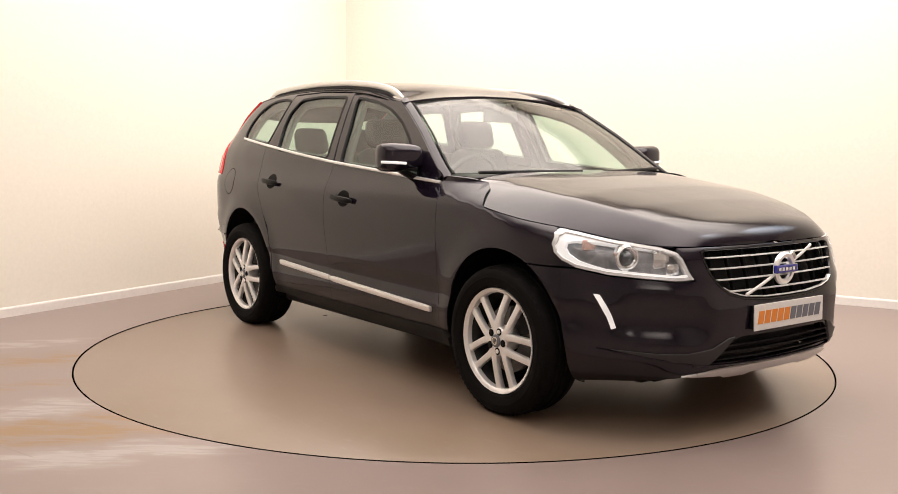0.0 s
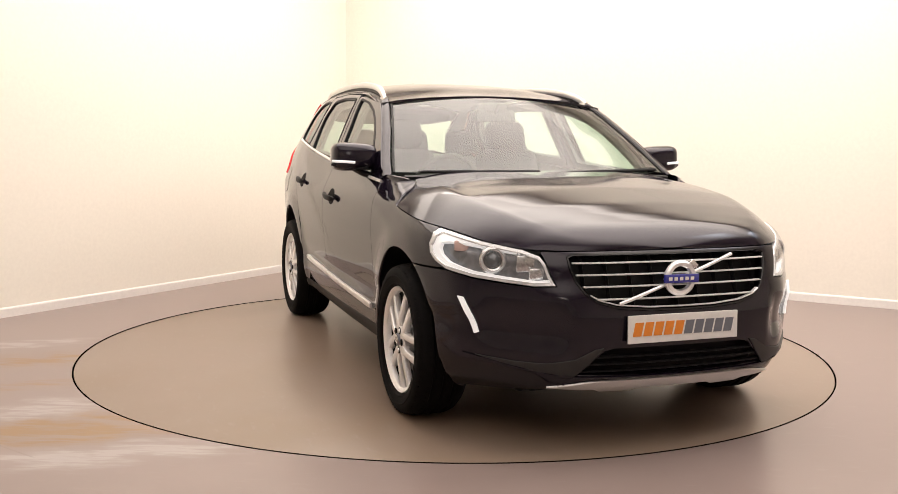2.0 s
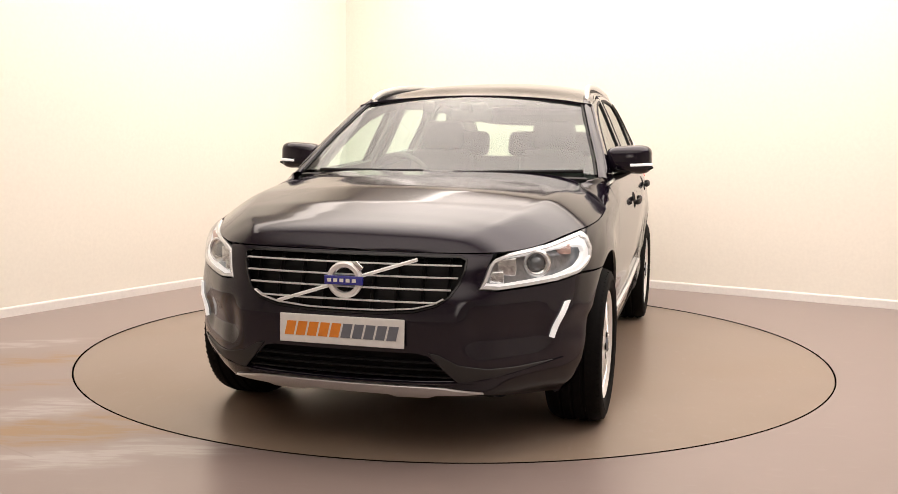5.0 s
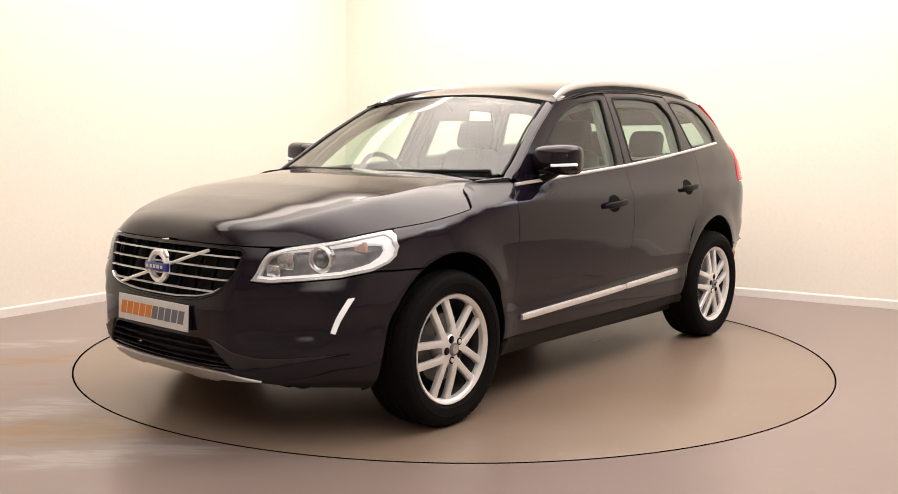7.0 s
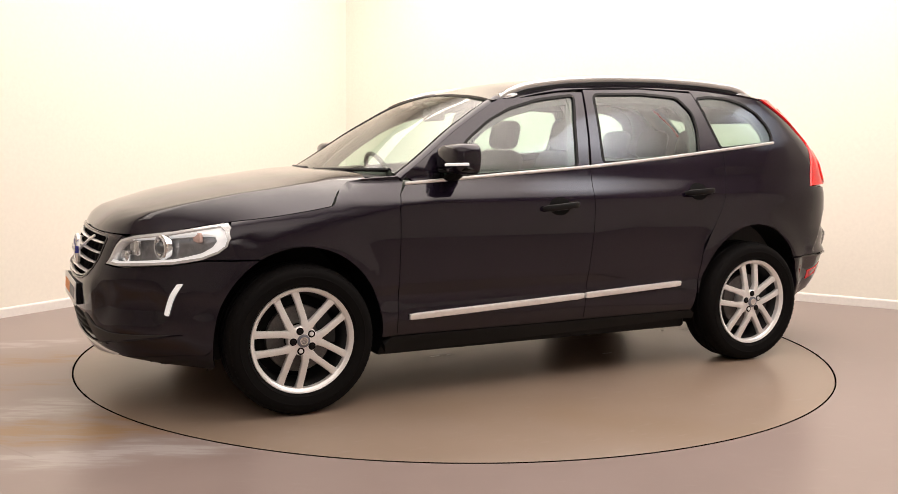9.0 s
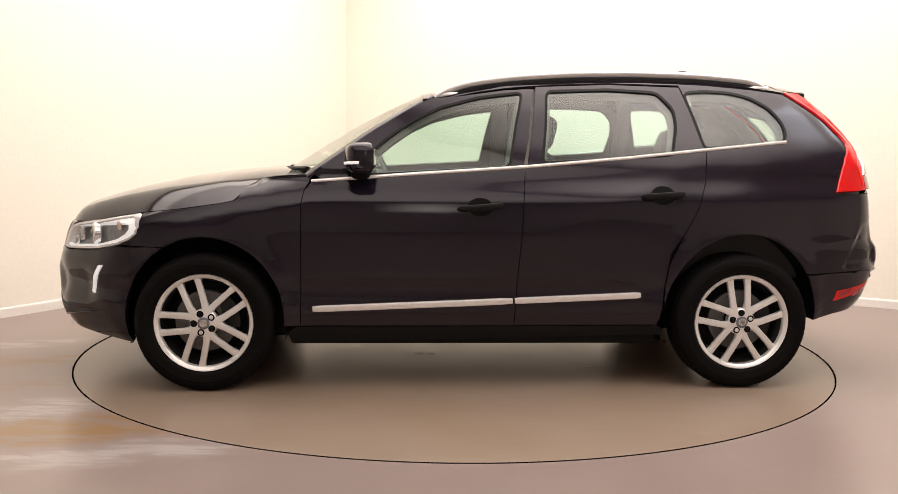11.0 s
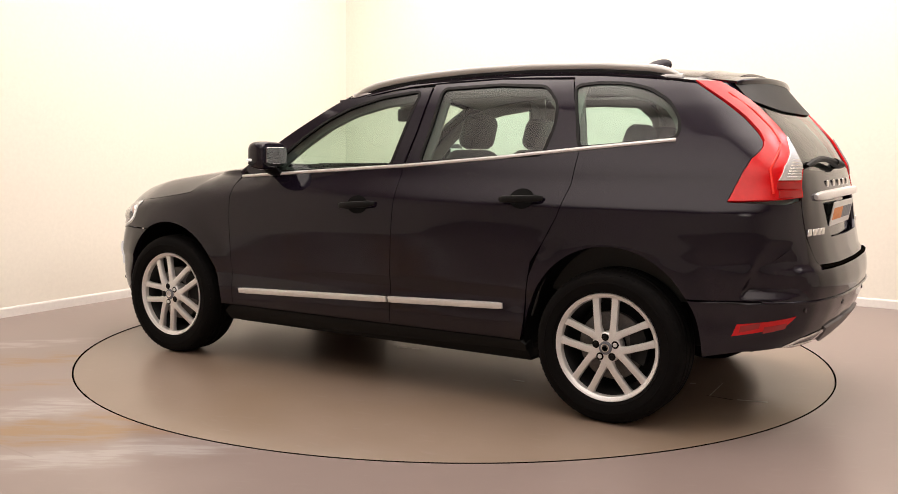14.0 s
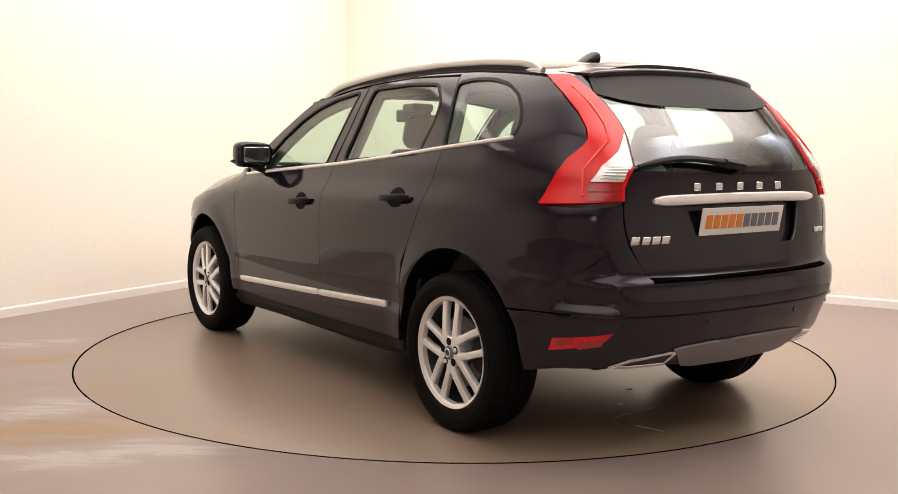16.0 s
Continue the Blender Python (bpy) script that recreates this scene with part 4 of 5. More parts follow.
    for y, z, w, h in ((0.622, 0.778, 0.038, 0.036), (0.590, 0.738, 0.030, 0.026)):
        bm = bmesh.new()
        box(bm, -0.02, 0.006, -w, w, -h, h, 0.008)
        o = part("reflector_cell", bm, simple("cell_chrome", (0.72, 0.72, 0.72), 0.16, 0.9, 0.5, 90, 0.3), H, "faceted silver reflector cell")
        o.matrix_basis = aim(y, z, 0.030)
    bm = bmesh.new()
    box(bm, -0.02, 0.0, -0.03, 0.03, -0.022, 0.022, 0.006)
    o = part("indicator_bulb", bm, AMBER, H, "faded amber indicator")
    o.matrix_basis = aim(0.812, 0.832, 0.034)
    # daytime running lamp in the bumper
    drl = [(sg * s, z) for s, z in (fx(1.906, 0.632), fx(1.928, 0.629), fx(1.986, 0.488), fx(1.967, 0.482))]
    panel("running_lamp", drl, [], front_map, LAMPGLOW, car, "slanting white daytime running lamp", step=0.02, thick=0.01, lift=0.010, gap=0)
    wedge = [fy(0.350, 0.452), fy(0.385, 0.446), fy(0.46, 0.405), fy(0.56, 0.386), fy(0.66, 0.384), fy(0.78, 0.394), fy(0.72, 0.378), fy(0.60, 0.352), fy(0.52, 0.338), fy(0.458, 0.332), fy(0.405, 0.385)]
    panel("bumper_wing", [(sg * s, z) for s, z in wedge], [], front_map, TRIMGREY, car, "matt dark grey bumper trim", step=0.025, thick=0.012, lift=0.007, gap=0)
    part("bumper_edge", sweep([tuple(front_map(np.array([fy(sg * y, z)]))[0] + np.array([0.006, 0, 0])) for y, z in ((0.47, 0.328), (0.55, 0.340), (0.64, 0.356), (0.74, 0.378), (0.82, 0.396))], 0.009, 0.005, (0, 0, 1), 8, [0.6, 1, 1, 0.9, 0.3]), PAINT, car)


side_parts(1)
side_parts(-1)
flap = [(-1.665 + 0.088 * math.cos(w), 0.985 + 0.088 * math.sin(w)) for w in np.linspace(0, 2 * math.pi, 41)[:-1]]
panel("fuel_flap", flap, [], side_map(-1), PAINT, car, step=0.03, thick=0.003, lift=0.0012)
# thin black ring drawn for the shaded groove round the flap
panel("flap_gap_shade", inset(resample(flap, 0.02), -0.004).tolist(), [flap], side_map(-1), PLASTIC, car, step=0.02, thick=0.002, lift=0.0009, gap=0)

# ---- nose ----
GRILLE = [(0, 0.826), (0.25, 0.827), (0.45, 0.826), (0.477, 0.812), (0.474, 0.77), (0.457, 0.718), (0.425, 0.668), (0.375, 0.632), (0.29, 0.608), (0.15, 0.597), (0, 0.595)]
INTAKE = [(0, 0.447), (0.30, 0.447), (0.345, 0.437), (0.40, 0.385), (0.455, 0.338), (0.25, 0.328), (0, 0.324)]
a0 = math.degrees(math.asin((0.732 - 0.36) / 0.425))
edge = [(0, 0.834), (0.2, 0.834), (0.40, 0.834)]
half = [fy(y, z) for y, z in edge] + [fy(0.50, 0.834), fy(0.57, 0.832), fy(0.558, 0.795), fy(0.543, 0.737), fy(0.526, 0.697), fy(0.60, 0.690), fy(0.70, 0.698), fy(0.79, 0.708), fx(1.90, 0.718), fx(1.83, 0.732), fx(1.70, 0.731)]
half += [fx(x, z) for x, z in arc(0, a0, -18, 16)] + [fx(1.80, 0.215), fy(0.78, 0.225), fy(0.66, 0.238), fy(0.54, 0.266), fy(0.40, 0.304), fy(0.2, 0.316), (0, 0.316)]
bumper = panel("front_bumper", both(half), [both([fy(y, z) for y, z in GRILLE]), both([fy(y, z) for y, z in INTAKE])], front_map, PAINT, car, thick=0.03, step=0.018)


def deep(y, z, d):
    p = front_map(np.array([fy(y, z)]))[0]
    return (p[0] - d, p[1], p[2])


panel("grille_backing", both([fy(y, z) for y, z in GRILLE]), [], front_map, PLASTIC, car, "black grille backing", thick=0.004, lift=-0.06, gap=-0.02)
panel("grille_rim", both([fy(y, z) for y, z in GRILLE]), [inset(resample(both([fy(y, z) for y, z in GRILLE]), 0.02), 0.007).tolist()], front_map, GLOSSBLACK, car, step=0.02, thick=0.02, lift=0.003, gap=0)


def grille_y(z):
    zs = [0.595, 0.597, 0.608, 0.632, 0.668, 0.718, 0.77, 0.812, 0.826]
    return float(np.interp(z, zs, [0.10, 0.15, 0.29, 0.375, 0.425, 0.457, 0.474, 0.477, 0.45])) - 0.006


for z in (0.788, 0.741, 0.695, 0.646):
    w = grille_y(z) - 0.012
    part("grille_bar", sweep([deep(y, z, 0.006) for y in np.linspace(-w, w, 31)], 0.012, 0.0038, (0, 0, 1), 8), TRIM, car, "slim chrome grille bar")
part("grille_bar", sweep([deep(y, float(np.interp(abs(y), [0, 0.15, 0.29, 0.36, 0.41], [0.611, 0.612, 0.623, 0.641, 0.668])), 0.004) for y in np.linspace(-0.40, 0.40, 41)], 0.010, 0.0032, (0, 0, 1), 8), TRIM, car, "slim chrome grille bar")
for k in range(-4, 5):
    y = k * 0.102
    zs = [z for z in np.linspace(0.604, 0.820, 40) if grille_y(z) > abs(y)]
    part("grille_slat", sweep([deep(y, z, 0.040) for z in (zs[0], (zs[0] + zs[-1]) / 2, zs[-1])], 0.006, 0.014, (1, 0, 0), 6), PLASTIC, car)
part("diagonal_bar", sweep([deep(y, 0.718 + y * 0.318, -0.004) for y in np.linspace(-0.285, 0.285, 17)], 0.006, 0.0075, (0, 0, 1), 8), TRIM, car, "chrome diagonal grille bar")
badge = part("badge_ring", lathe([(0.048, -0.006), (0.052, 0.010), (0.066, 0.012), (0.074, 0.004), (0.074, -0.008), (0.048, -0.006)], 48, "X"), TRIM, car, "chrome ring badge with a blue bar")
badge.matrix_basis = Matrix.Translation(Vector(deep(0, 0.722, -0.016)))
bm = bmesh.new()
box(bm, 0.0, 0.018, -0.080, 0.080, -0.018, 0.018, 0.003)
part("badge_bar", bm, BLUE, badge, "blue enamel badge bar")
for k in range(5):
    bm = bmesh.new()
    box(bm, 0.0185, 0.0200, -0.058 + k * 0.026 - 0.008, -0.058 + k * 0.026 + 0.008, -0.007, 0.007)
    part("badge_mark", bm, WHITE, badge, smooth=False)
bm = bmesh.new()
box(bm, -0.004, 0.010, -0.010, 0.010, -0.020, 0.020, 0.003, pose(0, 0.060, 0.058, 45, 0, 0))
part("badge_arrow", bm, CHROME, badge)
panel("intake_backing", both([fy(y, z) for y, z in INTAKE]), [], front_map, PLASTIC, car, "black lower intake", thick=0.004, lift=-0.07, gap=-0.02)
for z in (0.352, 0.382, 0.412):
    w = 0.44 - (z - 0.338) * 0.95
    part("intake_slat", sweep([deep(y, z, 0.015) for y in np.linspace(-w, w, 25)], 0.016, 0.006, (0, 0, 1), 8), PLASTIC, car)
part("intake_lip", sweep([deep(y, 0.320 + 0.01 * (abs(y) / 0.5) ** 2, -0.002) for y in np.linspace(-0.52, 0.52, 25)], 0.010, 0.006, (0, 0, 1), 8), PAINT, car)
SKID = [(0, 0.309), (0.12, 0.309), (0.36, 0.308), (0.40, 0.305), (0.54, 0.280), (0.47, 0.279), (0.36, 0.275), (0.33, 0.264), (0.20, 0.262), (0.17, 0.272), (0, 0.273)]
panel("skid_plate", both([fy(y, z) for y, z in SKID]), [], front_map, SATIN, car, "satin silver front skid plate", step=0.025, thick=0.03, lift=0.010, gap=0)


def number_plate(name, m, label, lean):
    bm = bmesh.new()
    box(bm, 0, 0.006, -0.262, 0.262, -0.057, 0.057, 0.0025)
    p = part(name, bm, WHITE, car, label, smooth=False)
    p.matrix_basis = m
    for k in range(10):
        w = 0.0195
        yc = -0.215 + k * 0.0478
        bm = bmesh.new()
        box(bm, 0.0062, 0.0078, yc - w, yc + w, -0.028, 0.028, 0.0)
        for v in bm.verts:
            v.co.y += v.co.z * lean
        part("plate_block", bm, ORANGE if k < 5 else GREY, p, "slanted orange block" if k < 5 else "slanted grey block", smooth=False)
    return p


number_plate("front_plate", pose(2.302, 0, 0.526, 0, -2, 0), "white show plate with orange and grey blocks", 0.22)
bm = bmesh.new()
box(bm, 2.25, 2.300, -0.255, 0.255, 0.474, 0.578, 0.004)
part("plate_holder", bm, PLASTIC, car)

# ---- tail ----
inn = [(0.570, 1.548), (0.562, 1.500), (0.555, 1.450), (0.543, 1.395), (0.540, 1.35), (0.546, 1.30), (0.558, 1.245), (0.571, 1.185), (0.574, 1.165), (0.600, 1.138), (0.625, 1.095), (0.636, 1.045), (0.640, 0.94), (0.624, 0.875), (0.592, 0.805), (0.560, 0.754)]
gate = [(0, 1.560), (0.30, 1.556)] + inn + [(0.3, 0.748), (0, 0.746)]
GLASS_R = [(0, 1.515), (0.30, 1.512), (0.500, 1.500), (0.538, 1.450), (0.528, 1.395), (0.525, 1.35), (0.531, 1.30), (0.543, 1.245), (0.554, 1.185), (0.545, 1.166), (0.3, 1.158), (0, 1.156)]
NICHE = [(0, 1.030), (0.36, 1.030), (0.395, 1.020), (0.36, 0.90), (0.33, 0.862), (0, 0.858)]
tg = panel("tailgate", both([ry(y, z) for y, z in gate]), [both([ry(y, z) for y, z in GLASS_R]), both([ry(y, z) for y, z in NICHE])], rear_map, PAINT, car)
panel("rear_screen", both([ry(y, z) for y, z in GLASS_R]), [], rear_map, REARGLASS, tg, "tinted rear window glass", thick=0.004, gap=-0.004, lift=-0.003)
panel("plate_niche", both([ry(y, z) for y, z in NICHE]), [], rear_map, PAINT, tg, thick=0.004, gap=-0.004, lift=-0.028)


def rdeep(y, z, d):
    p = rear_map(np.array([ry(y, z)]))[0]
    return (p[0] + d, p[1], p[2])


part("tailgate_bar", sweep([rdeep(y, 1.046 + 0.006 * (1 - (y / 0.5) ** 2), -0.008) for y in np.linspace(-0.51, 0.51, 25)], 0.018, 0.021, (0, 0, 1), 12, [0.5, 0.9] + [1] * 21 + [0.9, 0.5], 3), TRIM, tg, "broad satin chrome tailgate bar")
for k in range(5):
    y = 0.262 - k * 0.131
    bm = bmesh.new()
    box(bm, -0.006, 0.004, -0.020, 0.020, -0.016, 0.016, 0.005)
    o = part("tail_mark", bm, CHROME, tg, "small chrome badge block")
    o.matrix_basis = Matrix.Translation(Vector(rdeep(y, 1.098, -0.001)))
for y, w in ((0.605, 0.020), (0.556, 0.019), (0.510, 0.019), (0.465, 0.019), (-0.545, 0.018), (-0.590, 0.018)):
    bm = bmesh.new()
    box(bm, -0.005, 0.004, -w, w, -0.016 if y > 0 else -0.012, 0.016 if y > 0 else 0.012, 0.004)
    for v in bm.verts:
        v.co.y -= v.co.z * 0.25
    o = part("tail_mark", bm, CHROME, tg, "small chrome badge block")
    o.matrix_basis = Matrix.Translation(Vector(rdeep(y, 0.895, -0.002))) @ pose(0, 0, 0, 0, 0, -10 if y > 0 else 10)
number_plate("rear_plate", pose(-2.208, 0, 0.958, 0, 9, 180), "white show plate with orange and grey blocks", 0.0)
bm = bmesh.new()
box(bm, -2.19, -2.14, -0.25, 0.25, 0.905, 1.005, 0.004)
part("plate_holder", bm, PLASTIC, car)
# spoiler
def spoiler_pt(u, v):
    y = v * 0.560
    xb = -1.66 - 0.235 * u * (1 - 0.30 * v * v)
    return (xb, y * (1 - 0.06 * u), 1.634 - 0.050 * u - (0.062 - 0.034 * u) * abs(v) ** 2.6)


sheet("spoiler_top", spoiler_pt, [k / 10 for k in range(11)], [-1 + k / 16 for k in range(33)], PAINT, tg, thick=0.01)
def spoiler_low(u, v):
    a = spoiler_pt(1.0, v)
    y = v * 0.556
    b = rdeep(y, 1.424 + 0.046 * abs(v) ** 4, -0.012)
    return (a[0] + 0.004 + (b[0] - a[0]) * u, a[1] + (b[1] - a[1]) * u, a[2] - 0.014 + (b[2] - a[2] + 0.014) * u)


sheet("spoiler_under", spoiler_low, [k / 8 for k in range(9)], [-1 + k / 16 for k in range(33)], PLASTIC, tg, thick=0.003)
part("spoiler_lip", sweep([tuple(Vector(spoiler_pt(1.0, v)) + Vector((0.004, 0, -0.010))) for v in np.linspace(-1, 1, 33)], 0.012, 0.015, (0, 0, 1), 10, [0.5] + [1] * 31 + [0.5]), PAINT, tg)
part("brake_light", sweep([tuple(Vector(spoiler_pt(1.0, v)) + Vector((-0.002, 0, -0.010))) for v in np.linspace(-0.45, 0.45, 13)], 0.004, 0.005, (0, 0, 1), 6), DARKRED, tg, "slim red high brake light")
pts = [rdeep(0.05 + 0.52 * k / 12, 1.185 + 0.028 * math.sin(math.pi * k / 12) - 0.004 * k / 12, -0.030) for k in range(13)]
w = part("rear_wiper", sweep(pts, 0.012, 0.014, (1, 0, 0.3), 8, [1.6, 1.5, 1.3] + [1.1] * 8 + [0.8, 0.5]), PLASTIC, tg)
part("wiper_pivot", sweep([rdeep(-0.02, 1.178, 0.0), rdeep(0.0, 1.180, -0.035), rdeep(0.10, 1.195, -0.035)], 0.022, 0.018, (0, 0, 1), 10), PLASTIC, w)
# black bar drawn in for the shade between tailgate and bumper
part("tailgate_gap_shade", sweep([rdeep(y, 0.7435, 0.002) for y in np.linspace(-0.545, 0.545, 31)], 0.016, 0.008, (0, 0, 1), 8), DARKGAP, car, "black strip standing in for shade under the tailgate")
# rear bumper
a1 = math.degrees(math.asin((0.594 - 0.36) / 0.45))
half = [(0, 0.740), ry(0.30, 0.740), ry(0.554, 0.747), ry(0.600, 0.824), ry(0.629, 0.875), ry(0.645, 0.94), ry(0.641, 1.036)] + [rx(float(AFT(z)) + 0.059 * float(ROUND(z)), z) for z in (1.024, 0.95, 0.88, 0.83)] + [(rx(float(AFT(z)) + 0.093 * float(ROUND(z)), z)) for z in (0.77, 0.72, 0.66, 0.602)] + [rx(-2.03, 0.594), rx(-1.95, 0.594)]
half += [rx(x, z) for x, z in arc(1, 180 - a1, 181, 14)] + [rx(-1.80, 0.345), rx(-1.95, 0.372), ry(0.68, 0.388), ry(0.40, 0.385), ry(0.30, 0.372), (0, 0.370)]
rb = panel("rear_bumper", both(half), [], rear_map, PAINT, car, thick=0.03, step=0.018)
part("bumper_lip", sweep([rdeep(y, 0.604, -0.002) for y in np.linspace(-0.80, 0.80, 41)], 0.006, 0.005, (0, 0, 1), 6), PAINT, rb)
VAL = [(0, 0.480), (0.25, 0.478), (0.38, 0.470), (0.43, 0.462), (0.34, 0.385), (0.28, 0.374), (0, 0.368)]
panel("rear_skid_plate", both([ry(y, z) for y, z in VAL]), [], rear_map, SKIDGREY, car, "satin grey rear skid plate", step=0.03, thick=0.03, lift=0.012, gap=0)
for y in (0.66, 0.30, -0.30, -0.66):
    bm = lathe([(0.001, 0.003), (0.011, 0.002), (0.012, -0.004)], 16, "X")
    o = part("parking_sensor", bm, GLOSSBLACK, rb)
    o.matrix_basis = Matrix.Translation(Vector(rdeep(y, 0.565, 0.0))) @ pose(0, 0, 0, 0, 0, 180 - 15 * math.copysign(1, y))
# aerial fin
bm = bmesh.new()
bmesh.ops.create_uvsphere(bm, u_segments=20, v_segments=12, radius=1)
for v in bm.verts:
    x, y, z = v.co
    z = max(z, 0)
    v.co = (-1.25 + x * 0.085 - 0.05 * z, y * 0.030 * (1 - 0.6 * z), 1.654 + z * 0.060)
part("aerial_fin", bm, PAINT, car)
# underside
bm = bmesh.new()
box(bm, -0.97, 0.97, -0.80, 0.80, 0.215, 0.32, 0.02)
part("floor_pan", bm, PLASTIC, car)
for x0, x1 in ((0.90, 1.98), (-1.98, -0.90)):
    bm = bmesh.new()
    box(bm, x0, x1, -0.60, 0.60, 0.215 if x0 > 0 else 0.34, 0.62, 0.03)
    part("subframe", bm, PLASTIC, car)
bm = bmesh.new()
box(bm, 1.78, 2.02, -0.56, 0.56, 0.225, 0.29, 0.02)
part("front_undertray", bm, PLASTIC, car)

# ---- wheels ----


def build_wheel():
    bm = lathe([(0.228, 0.006), (0.238, 0.016), (0.247, 0.019), (0.250, 0.012), (0.246, 0.000), (0.236, -0.014), (0.224, -0.016), (0.228, 0.006)], 72)
    wh = part("wheel", bm, ALLOY, car, "silver five-twin-spoke alloy wheel")
    # barrel coloured near black, which darkens the gaps between the spokes
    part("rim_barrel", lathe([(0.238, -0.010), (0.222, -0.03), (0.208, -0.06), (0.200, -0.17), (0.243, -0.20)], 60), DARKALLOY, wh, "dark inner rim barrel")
    prof = [(0.244, 0.004), (0.256, 0.022), (0.262, 0.0255), (0.2635, 0.0275), (0.266, 0.0265), (0.275, 0.0300), (0.296, 0.0325), (0.2975, 0.0345), (0.3005, 0.0345), (0.302, 0.0328), (0.312, 0.0326), (0.325, 0.030), (0.338, 0.022), (0.346, 0.008), (0.350, -0.008)]
    ys = [(-0.035, 0), (-0.0405, 1), (-0.0495, 1), (-0.055, 0), (-0.085, 0), (-0.0905, 1), (-0.0995, 1), (-0.105, 0), (-0.135, 0), (-0.1405, 1), (-0.1495, 1), (-0.155, 0)]
    prof += [(0.354 - 0.008 * g, y) for y, g in ys]
    prof += [(0.351, -0.172), (0.343, -0.195), (0.325, -0.214), (0.29, -0.218), (0.244, -0.205)]
    ty = part("tyre", lathe(prof, 96), RUBBER, wh, "black road tyre")
    bm = bmesh.new()
    for k in range(72):
        w = 2 * math.pi * k / 72
        for y0, y1 in ((0.004, -0.030),):
            m = Matrix.Rotation(-w, 4, "Y")
            vs = [bm.verts.new(m @ Vector(c)) for c in ((0.3395, 0.024, -0.004), (0.3395, 0.024, 0.004), (0.3545, -0.024, 0.005), (0.3545, -0.024, -0.005), (0.330, 0.020, -0.004), (0.330, 0.020, 0.004), (0.340, -0.024, 0.005), (0.340, -0.024, -0.005))]
            for f in ((0, 1, 2, 3), (0, 4, 5, 1), (1, 5, 6, 2), (3, 2, 6, 7), (0, 3, 7, 4)):
                bm.faces.new([vs[i] for i in f])
    part("tread", bm, RUBBER, ty, smooth=False)
    for k in range(10):
        a = radians(90 + 72 * (k // 2))
        sgn = 1 if k % 2 else -1
        p0 = (0.058, a + sgn * radians(33), 0.012)
        p1 = (0.105, a + sgn * radians(21.5), 0.016)
        p2 = (0.175, a + sgn * radians(14.5), 0.008)
        p3 = (0.238, a + sgn * radians(11.5), -0.002)
        pts = []
        for r_, w, y in (p0, p1, p2, p3):
            pts.append((r_ * math.cos(w), y - 0.014, r_ * math.sin(w)))
        dense = []
        for i in range(3):
            for j in range(4):
                t = j / 4
                dense.append(tuple(pts[i][c] * (1 - t) + pts[i + 1][c] * t for c in range(3)))
        dense.append(pts[3])
        part("spoke", sweep(dense, 0.0165, 0.015, (0, 1, 0), 12, [1.3, 1.25, 1.15, 1.05] + [0.98] * 6 + [1.02, 1.1, 1.25], 5.0), ALLOY, wh)
    part("hub", lathe([(0.001, 0.0185), (0.030, 0.0185), (0.062, 0.0175), (0.070, 0.010), (0.072, -0.03), (0.05, -0.09)], 40), ALLOY, wh)
    cap = part("centre_cap", lathe([(0.001, 0.0275), (0.022, 0.0265), (0.030, 0.0235), (0.031, 0.0165)], 32), GREY, wh, "grey centre cap")
    part("cap_ring", lathe([(0.014, 0.0280), (0.017, 0.0290), (0.020, 0.0280)], 24), CHROME, cap)
    for k in range(5):
        w = radians(90 + 72 * k)
        o = part("wheel_bolt", lathe([(0.001, 0.010), (0.009, 0.010), (0.0105, 0.007), (0.011, -0.002)], 12), TRIM if k % 2 else PLASTIC, wh)
        o.matrix_basis = Matrix.Translation((0.049 * math.cos(w), 0.0145, 0.049 * math.sin(w)))
        # black ring painting the shade of each bolt hole
        o = part("bolt_recess_shade", lathe([(0.0100, 0.0050), (0.0150, 0.0062), (0.0178, 0.0042)], 16), CUPSHADE, wh)
        o.matrix_basis = Matrix.Translation((0.049 * math.cos(w), 0.0145, 0.049 * math.sin(w)))
    part("brake_disc", lathe([(0.07, -0.062), (0.075, -0.055), (0.155, -0.055), (0.158, -0.060), (0.158, -0.078), (0.07, -0.080)], 48), DISCMETAL, wh, "worn steel brake disc")
    bm = bmesh.new()
    for k in range(9):
        w = radians(150 + 60 * k / 8)
        for r_ in (0.11, 0.175):
            for y in (-0.04, -0.11):
                bm.verts.new((r_ * math.cos(w), y, r_ * math.sin(w)))
    bmesh.ops.convex_hull(bm, input=bm.verts)
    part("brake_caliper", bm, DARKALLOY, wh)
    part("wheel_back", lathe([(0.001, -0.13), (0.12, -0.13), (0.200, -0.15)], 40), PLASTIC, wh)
    return wh


wheel = build_wheel()
WHEELS = [(1.387, 0.918, 0, 20), (-1.387, 0.888, 0, 4), (1.387, -0.918, 180, 48), (-1.387, -0.888, 180, 60)]
for k, (x, y, turn, spin) in enumerate(WHEELS):
    m = pose(x, y, 0.3505, 0, 0, turn) @ pose(0, 0, 0, 0, spin, 0)
    if k == 0:
        wheel.matrix_basis = m
    else:
        copy_thing(wheel, m)

# ---- cabin ----


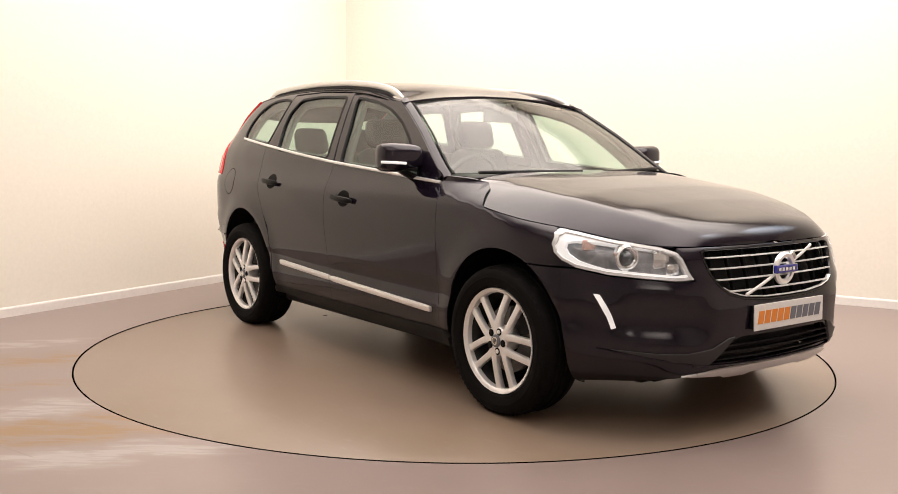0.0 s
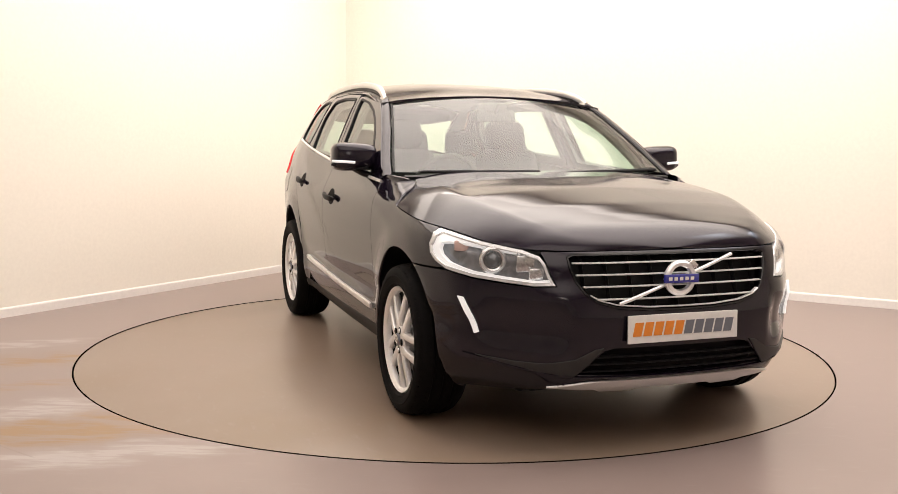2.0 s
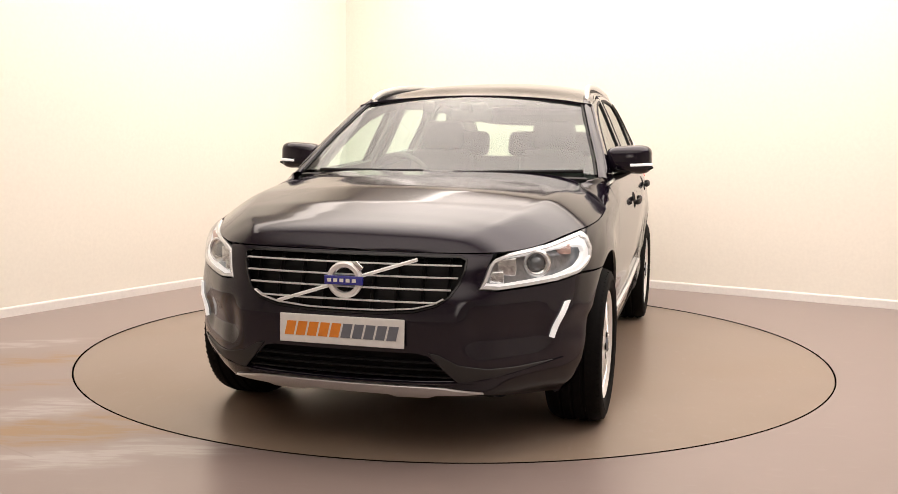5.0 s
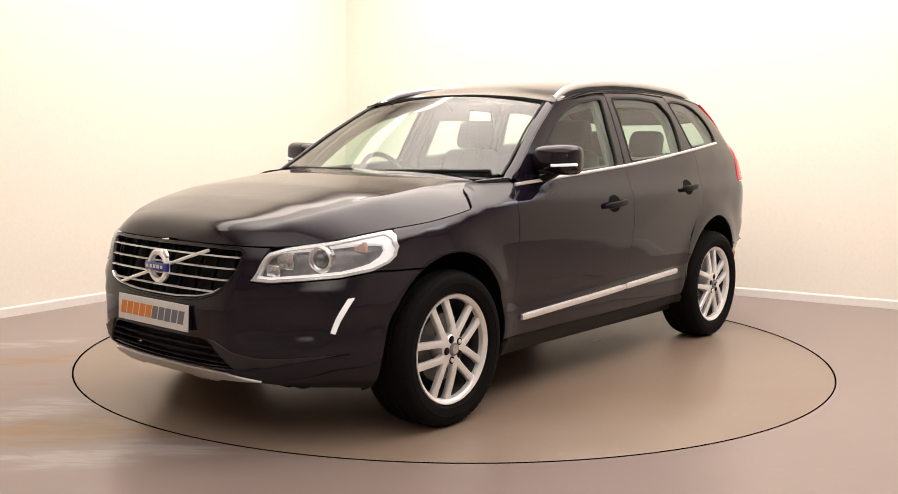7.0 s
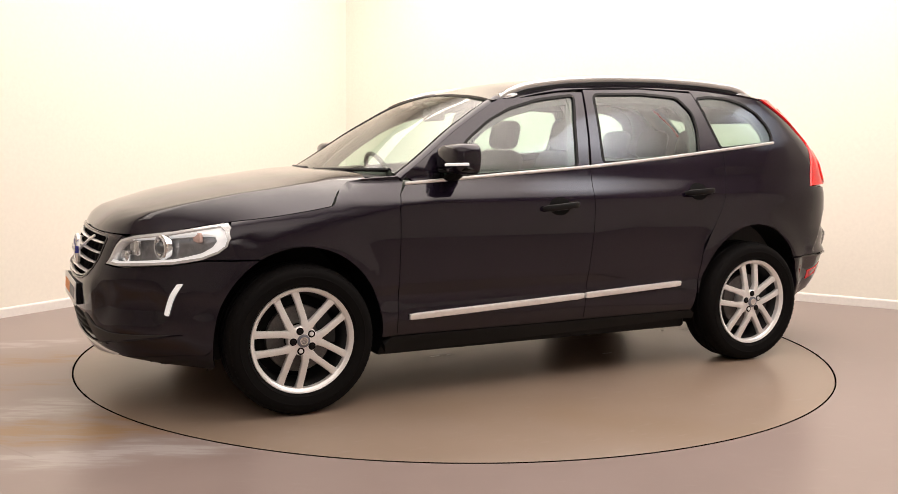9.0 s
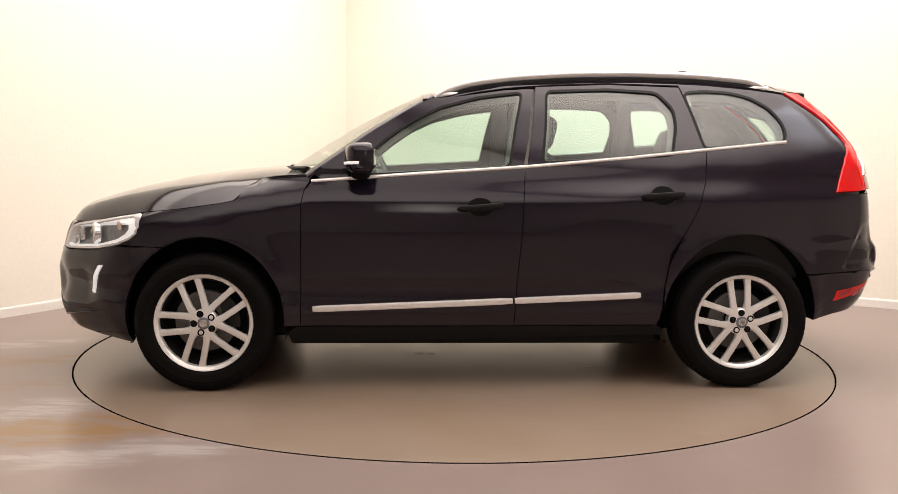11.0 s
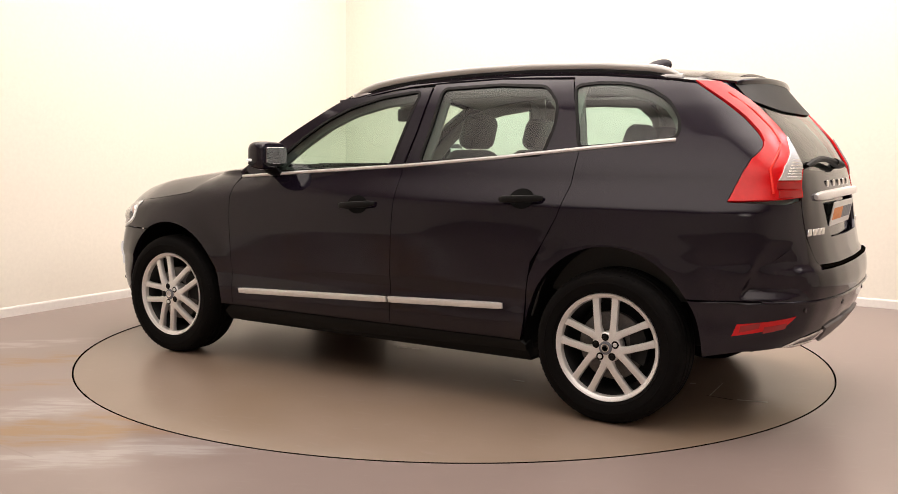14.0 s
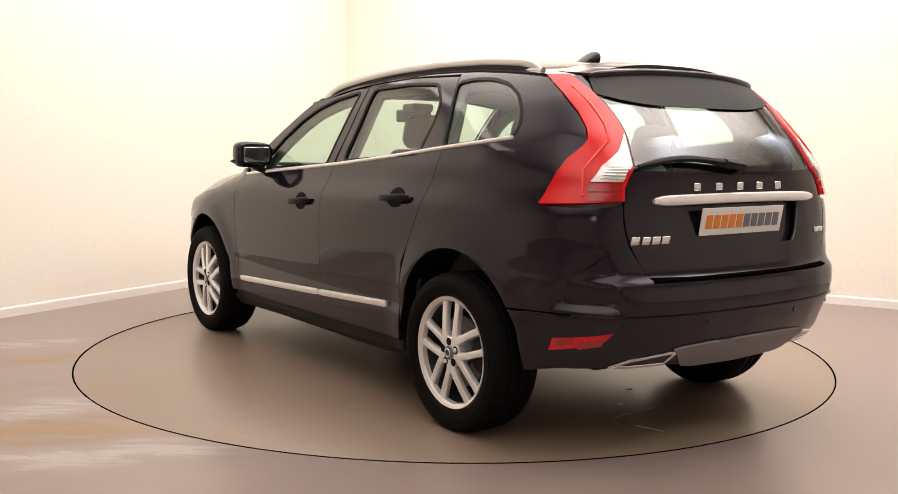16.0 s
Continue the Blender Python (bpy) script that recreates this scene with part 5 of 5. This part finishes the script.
def seat(x, y, name, wide=0.25, rake=16, z0=0.50, top=0.70):
    bm = bmesh.new()
    box(bm, -0.26, 0.26, -wide, wide, 0, 0.17, 0.05)
    cush = part(name, bm, SEAT, car, "black leather car seat")
    cush.matrix_basis = pose(x, y, z0, 0, -6, 0)
    bm = bmesh.new()
    box(bm, -0.07, 0.07, -wide + 0.01, wide - 0.01, 0.0, top, 0.055)
    for v in bm.verts:
        v.co.y *= 1 - 0.22 * max(0, v.co.z / top - 0.35)
    o = part("backrest", bm, SEAT, cush)
    o.matrix_basis = pose(-0.25, 0, 0.10, 0, -rake, 0)
    return cush, o


def headrest(parent, z, w, y=0.0):
    bm = bmesh.new()
    box(bm, -0.05, 0.05, -w, w, 0.0, 0.19, 0.05)
    for v in bm.verts:
        v.co.y *= 1 - 0.12 * abs(v.co.z / 0.19 - 0.4)
    o = part("headrest", bm, SEAT, parent)
    o.matrix_basis = pose(0.02, y, z, 0, 8, 0)
    for s in (-0.05, 0.05):
        part("headrest_post", sweep([(0.01, y + s, z - 0.05), (0.02, y + s, z + 0.03)], 0.006, 0.006, (1, 0, 0), 8), CHROME, parent)


for y in (0.37, -0.37):
    c, b = seat(0.12, y, "front_seat")
    headrest(b, 0.705, 0.145)
c, b = seat(-0.78, 0, "rear_bench", 0.62, 20, 0.54, 0.62)
for y in (0.40, 0.0, -0.40):
    headrest(b, 0.625, 0.13, y)
bm = bmesh.new()
box(bm, 0.46, 0.98, -0.74, 0.74, 0.62, 1.06, 0.06)
for v in bm.verts:
    if v.co.z > 0.9:
        v.co.z += (v.co.x - 0.72) * 0.10
        v.co.x -= 0.16 * (v.co.y / 0.74) ** 2
dash = part("dashboard", bm, CABIN, car, "dark soft-touch dashboard")
bm = bmesh.new()
box(bm, 0.50, 0.72, -0.56, -0.18, 1.03, 1.10, 0.03)
part("instrument_hood", bm, CABIN, dash)
bm = lathe([(0.185 + 0.014 * math.cos(2 * math.pi * k / 10), 0.014 * math.sin(2 * math.pi * k / 10)) for k in range(11)], 40, "X")
sw = part("steering_wheel", bm, CABIN, car, "black leather steering wheel")
sw.matrix_basis = pose(0.46, -0.37, 1.03, 0, 24, 0)
for w in (0, 180, 270):
    part("wheel_spoke", sweep([(0, 0.03 * math.cos(radians(w)), 0.03 * math.sin(radians(w))), (0, 0.18 * math.cos(radians(w)), 0.18 * math.sin(radians(w)))], 0.018, 0.010, (1, 0, 0), 8), CABIN, sw)
part("wheel_boss", lathe([(0.001, -0.02), (0.06, -0.015), (0.07, 0.02)], 24, "X"), CABIN, sw)
bm = bmesh.new()
box(bm, -0.95, 0.60, -0.14, 0.14, 0.32, 0.66, 0.04)
part("centre_console", bm, CABIN, car)
bm = bmesh.new()
box(bm, -1.95, -0.98, -0.68, 0.68, 0.55, 0.98, 0.04)
part("load_floor", bm, CABIN, car)
sheet("headliner", lambda x, v: (roof_pt(x, v)[0], roof_pt(x, v)[1] * 0.97, roof_pt(x, v)[2] - 0.035), [0.16 - k * 1.90 / 24 for k in range(25)], [-1 + k / 12 for k in range(25)], HEADLINER, car, "pale grey cloth headliner", thick=0.004)
bm = bmesh.new()
box(bm, 0.27, 0.30, -0.125, 0.125, 1.395, 1.470, 0.012)
rm = part("rear_view_mirror", bm, CABIN, car)
part("mirror_stem", sweep([(0.30, 0, 1.45), (0.36, 0, 1.50)], 0.012, 0.012, (0, 1, 0), 8), CABIN, rm)
bm = bmesh.new()
box(bm, 0.17, 0.31, -0.075, 0.075, 1.458, 1.508, 0.018)
part("sensor_pod", bm, CABIN, rm)
for sg in (1, -1):
    for win in (WIN_F, WIN_R, WIN_Q):
        grown = inset(resample(win, 0.03), -0.045)
        grown[:, 1] = np.minimum(grown[:, 1], 1.585)
        panel("window_surround", grown.tolist(), [inset(resample(win, 0.03), 0.022).tolist()], side_map(sg), SURROUND, car, "grey cloth window surround", step=0.04, thick=0.02, lift=-0.045, gap=0)
    for x, z0, z1 in ((-0.265, 1.10, 1.55), (-1.10, 1.18, 1.56)):
        part("pillar_trim", sweep([(x, sg * (float(side_y(x, z)) - 0.045), z) for z in np.linspace(z0, z1, 6)], 0.055, 0.016, (0, 1, 0), 8), HEADLINER, car)
    panel("door_card", [(0.82, 0.40), (0.82, 1.05)] + belt_line(0.80, -1.15, -0.015) + [(-1.15, 0.85), (-0.95, 0.40)], [], side_map(sg), CABIN, car, step=0.08, thick=0.02, lift=-0.075)
bm = bmesh.new()
box(bm, -0.92, 0.93, -0.76, 0.76, 0.325, 0.345)
part("cabin_carpet", bm, CABIN, car)

# ---- motion ----
TURN = [(0.0, -52.36), (0.25, -53.1), (0.5, -54.45), (1.0, -58.14), (1.5, -63.35), (2.0, -69.40), (2.5, -75.35), (3.0, -81.45), (3.5, -87.45), (4.0, -93.5), (4.5, -99.45), (5.0, -105.4), (6.0, -117.4),
        (7.0, -129.45), (7.5, -135.35), (8.0, -141.3), (8.5, -147.2), (9.0, -153.15), (10.0, -164.9), (11.0, -176.5), (11.5, -182.35), (12.0, -188.05), (12.5, -193.8), (13.0, -199.5), (13.5, -205.2),
        (14.0, -211.0), (14.5, -216.75), (15.0, -222.55), (15.5, -228.3), (16.0, -234.15)]


def motions():
    walk(car, [(t, pose(0, 0, 0, 0, 0, a) @ pose(-0.056, 0.160, 0.0)) for t, a in TURN])
    walk(turntable, [(t, pose(0, 0, 0, 0, 0, a)) for t, a in TURN])


motions()
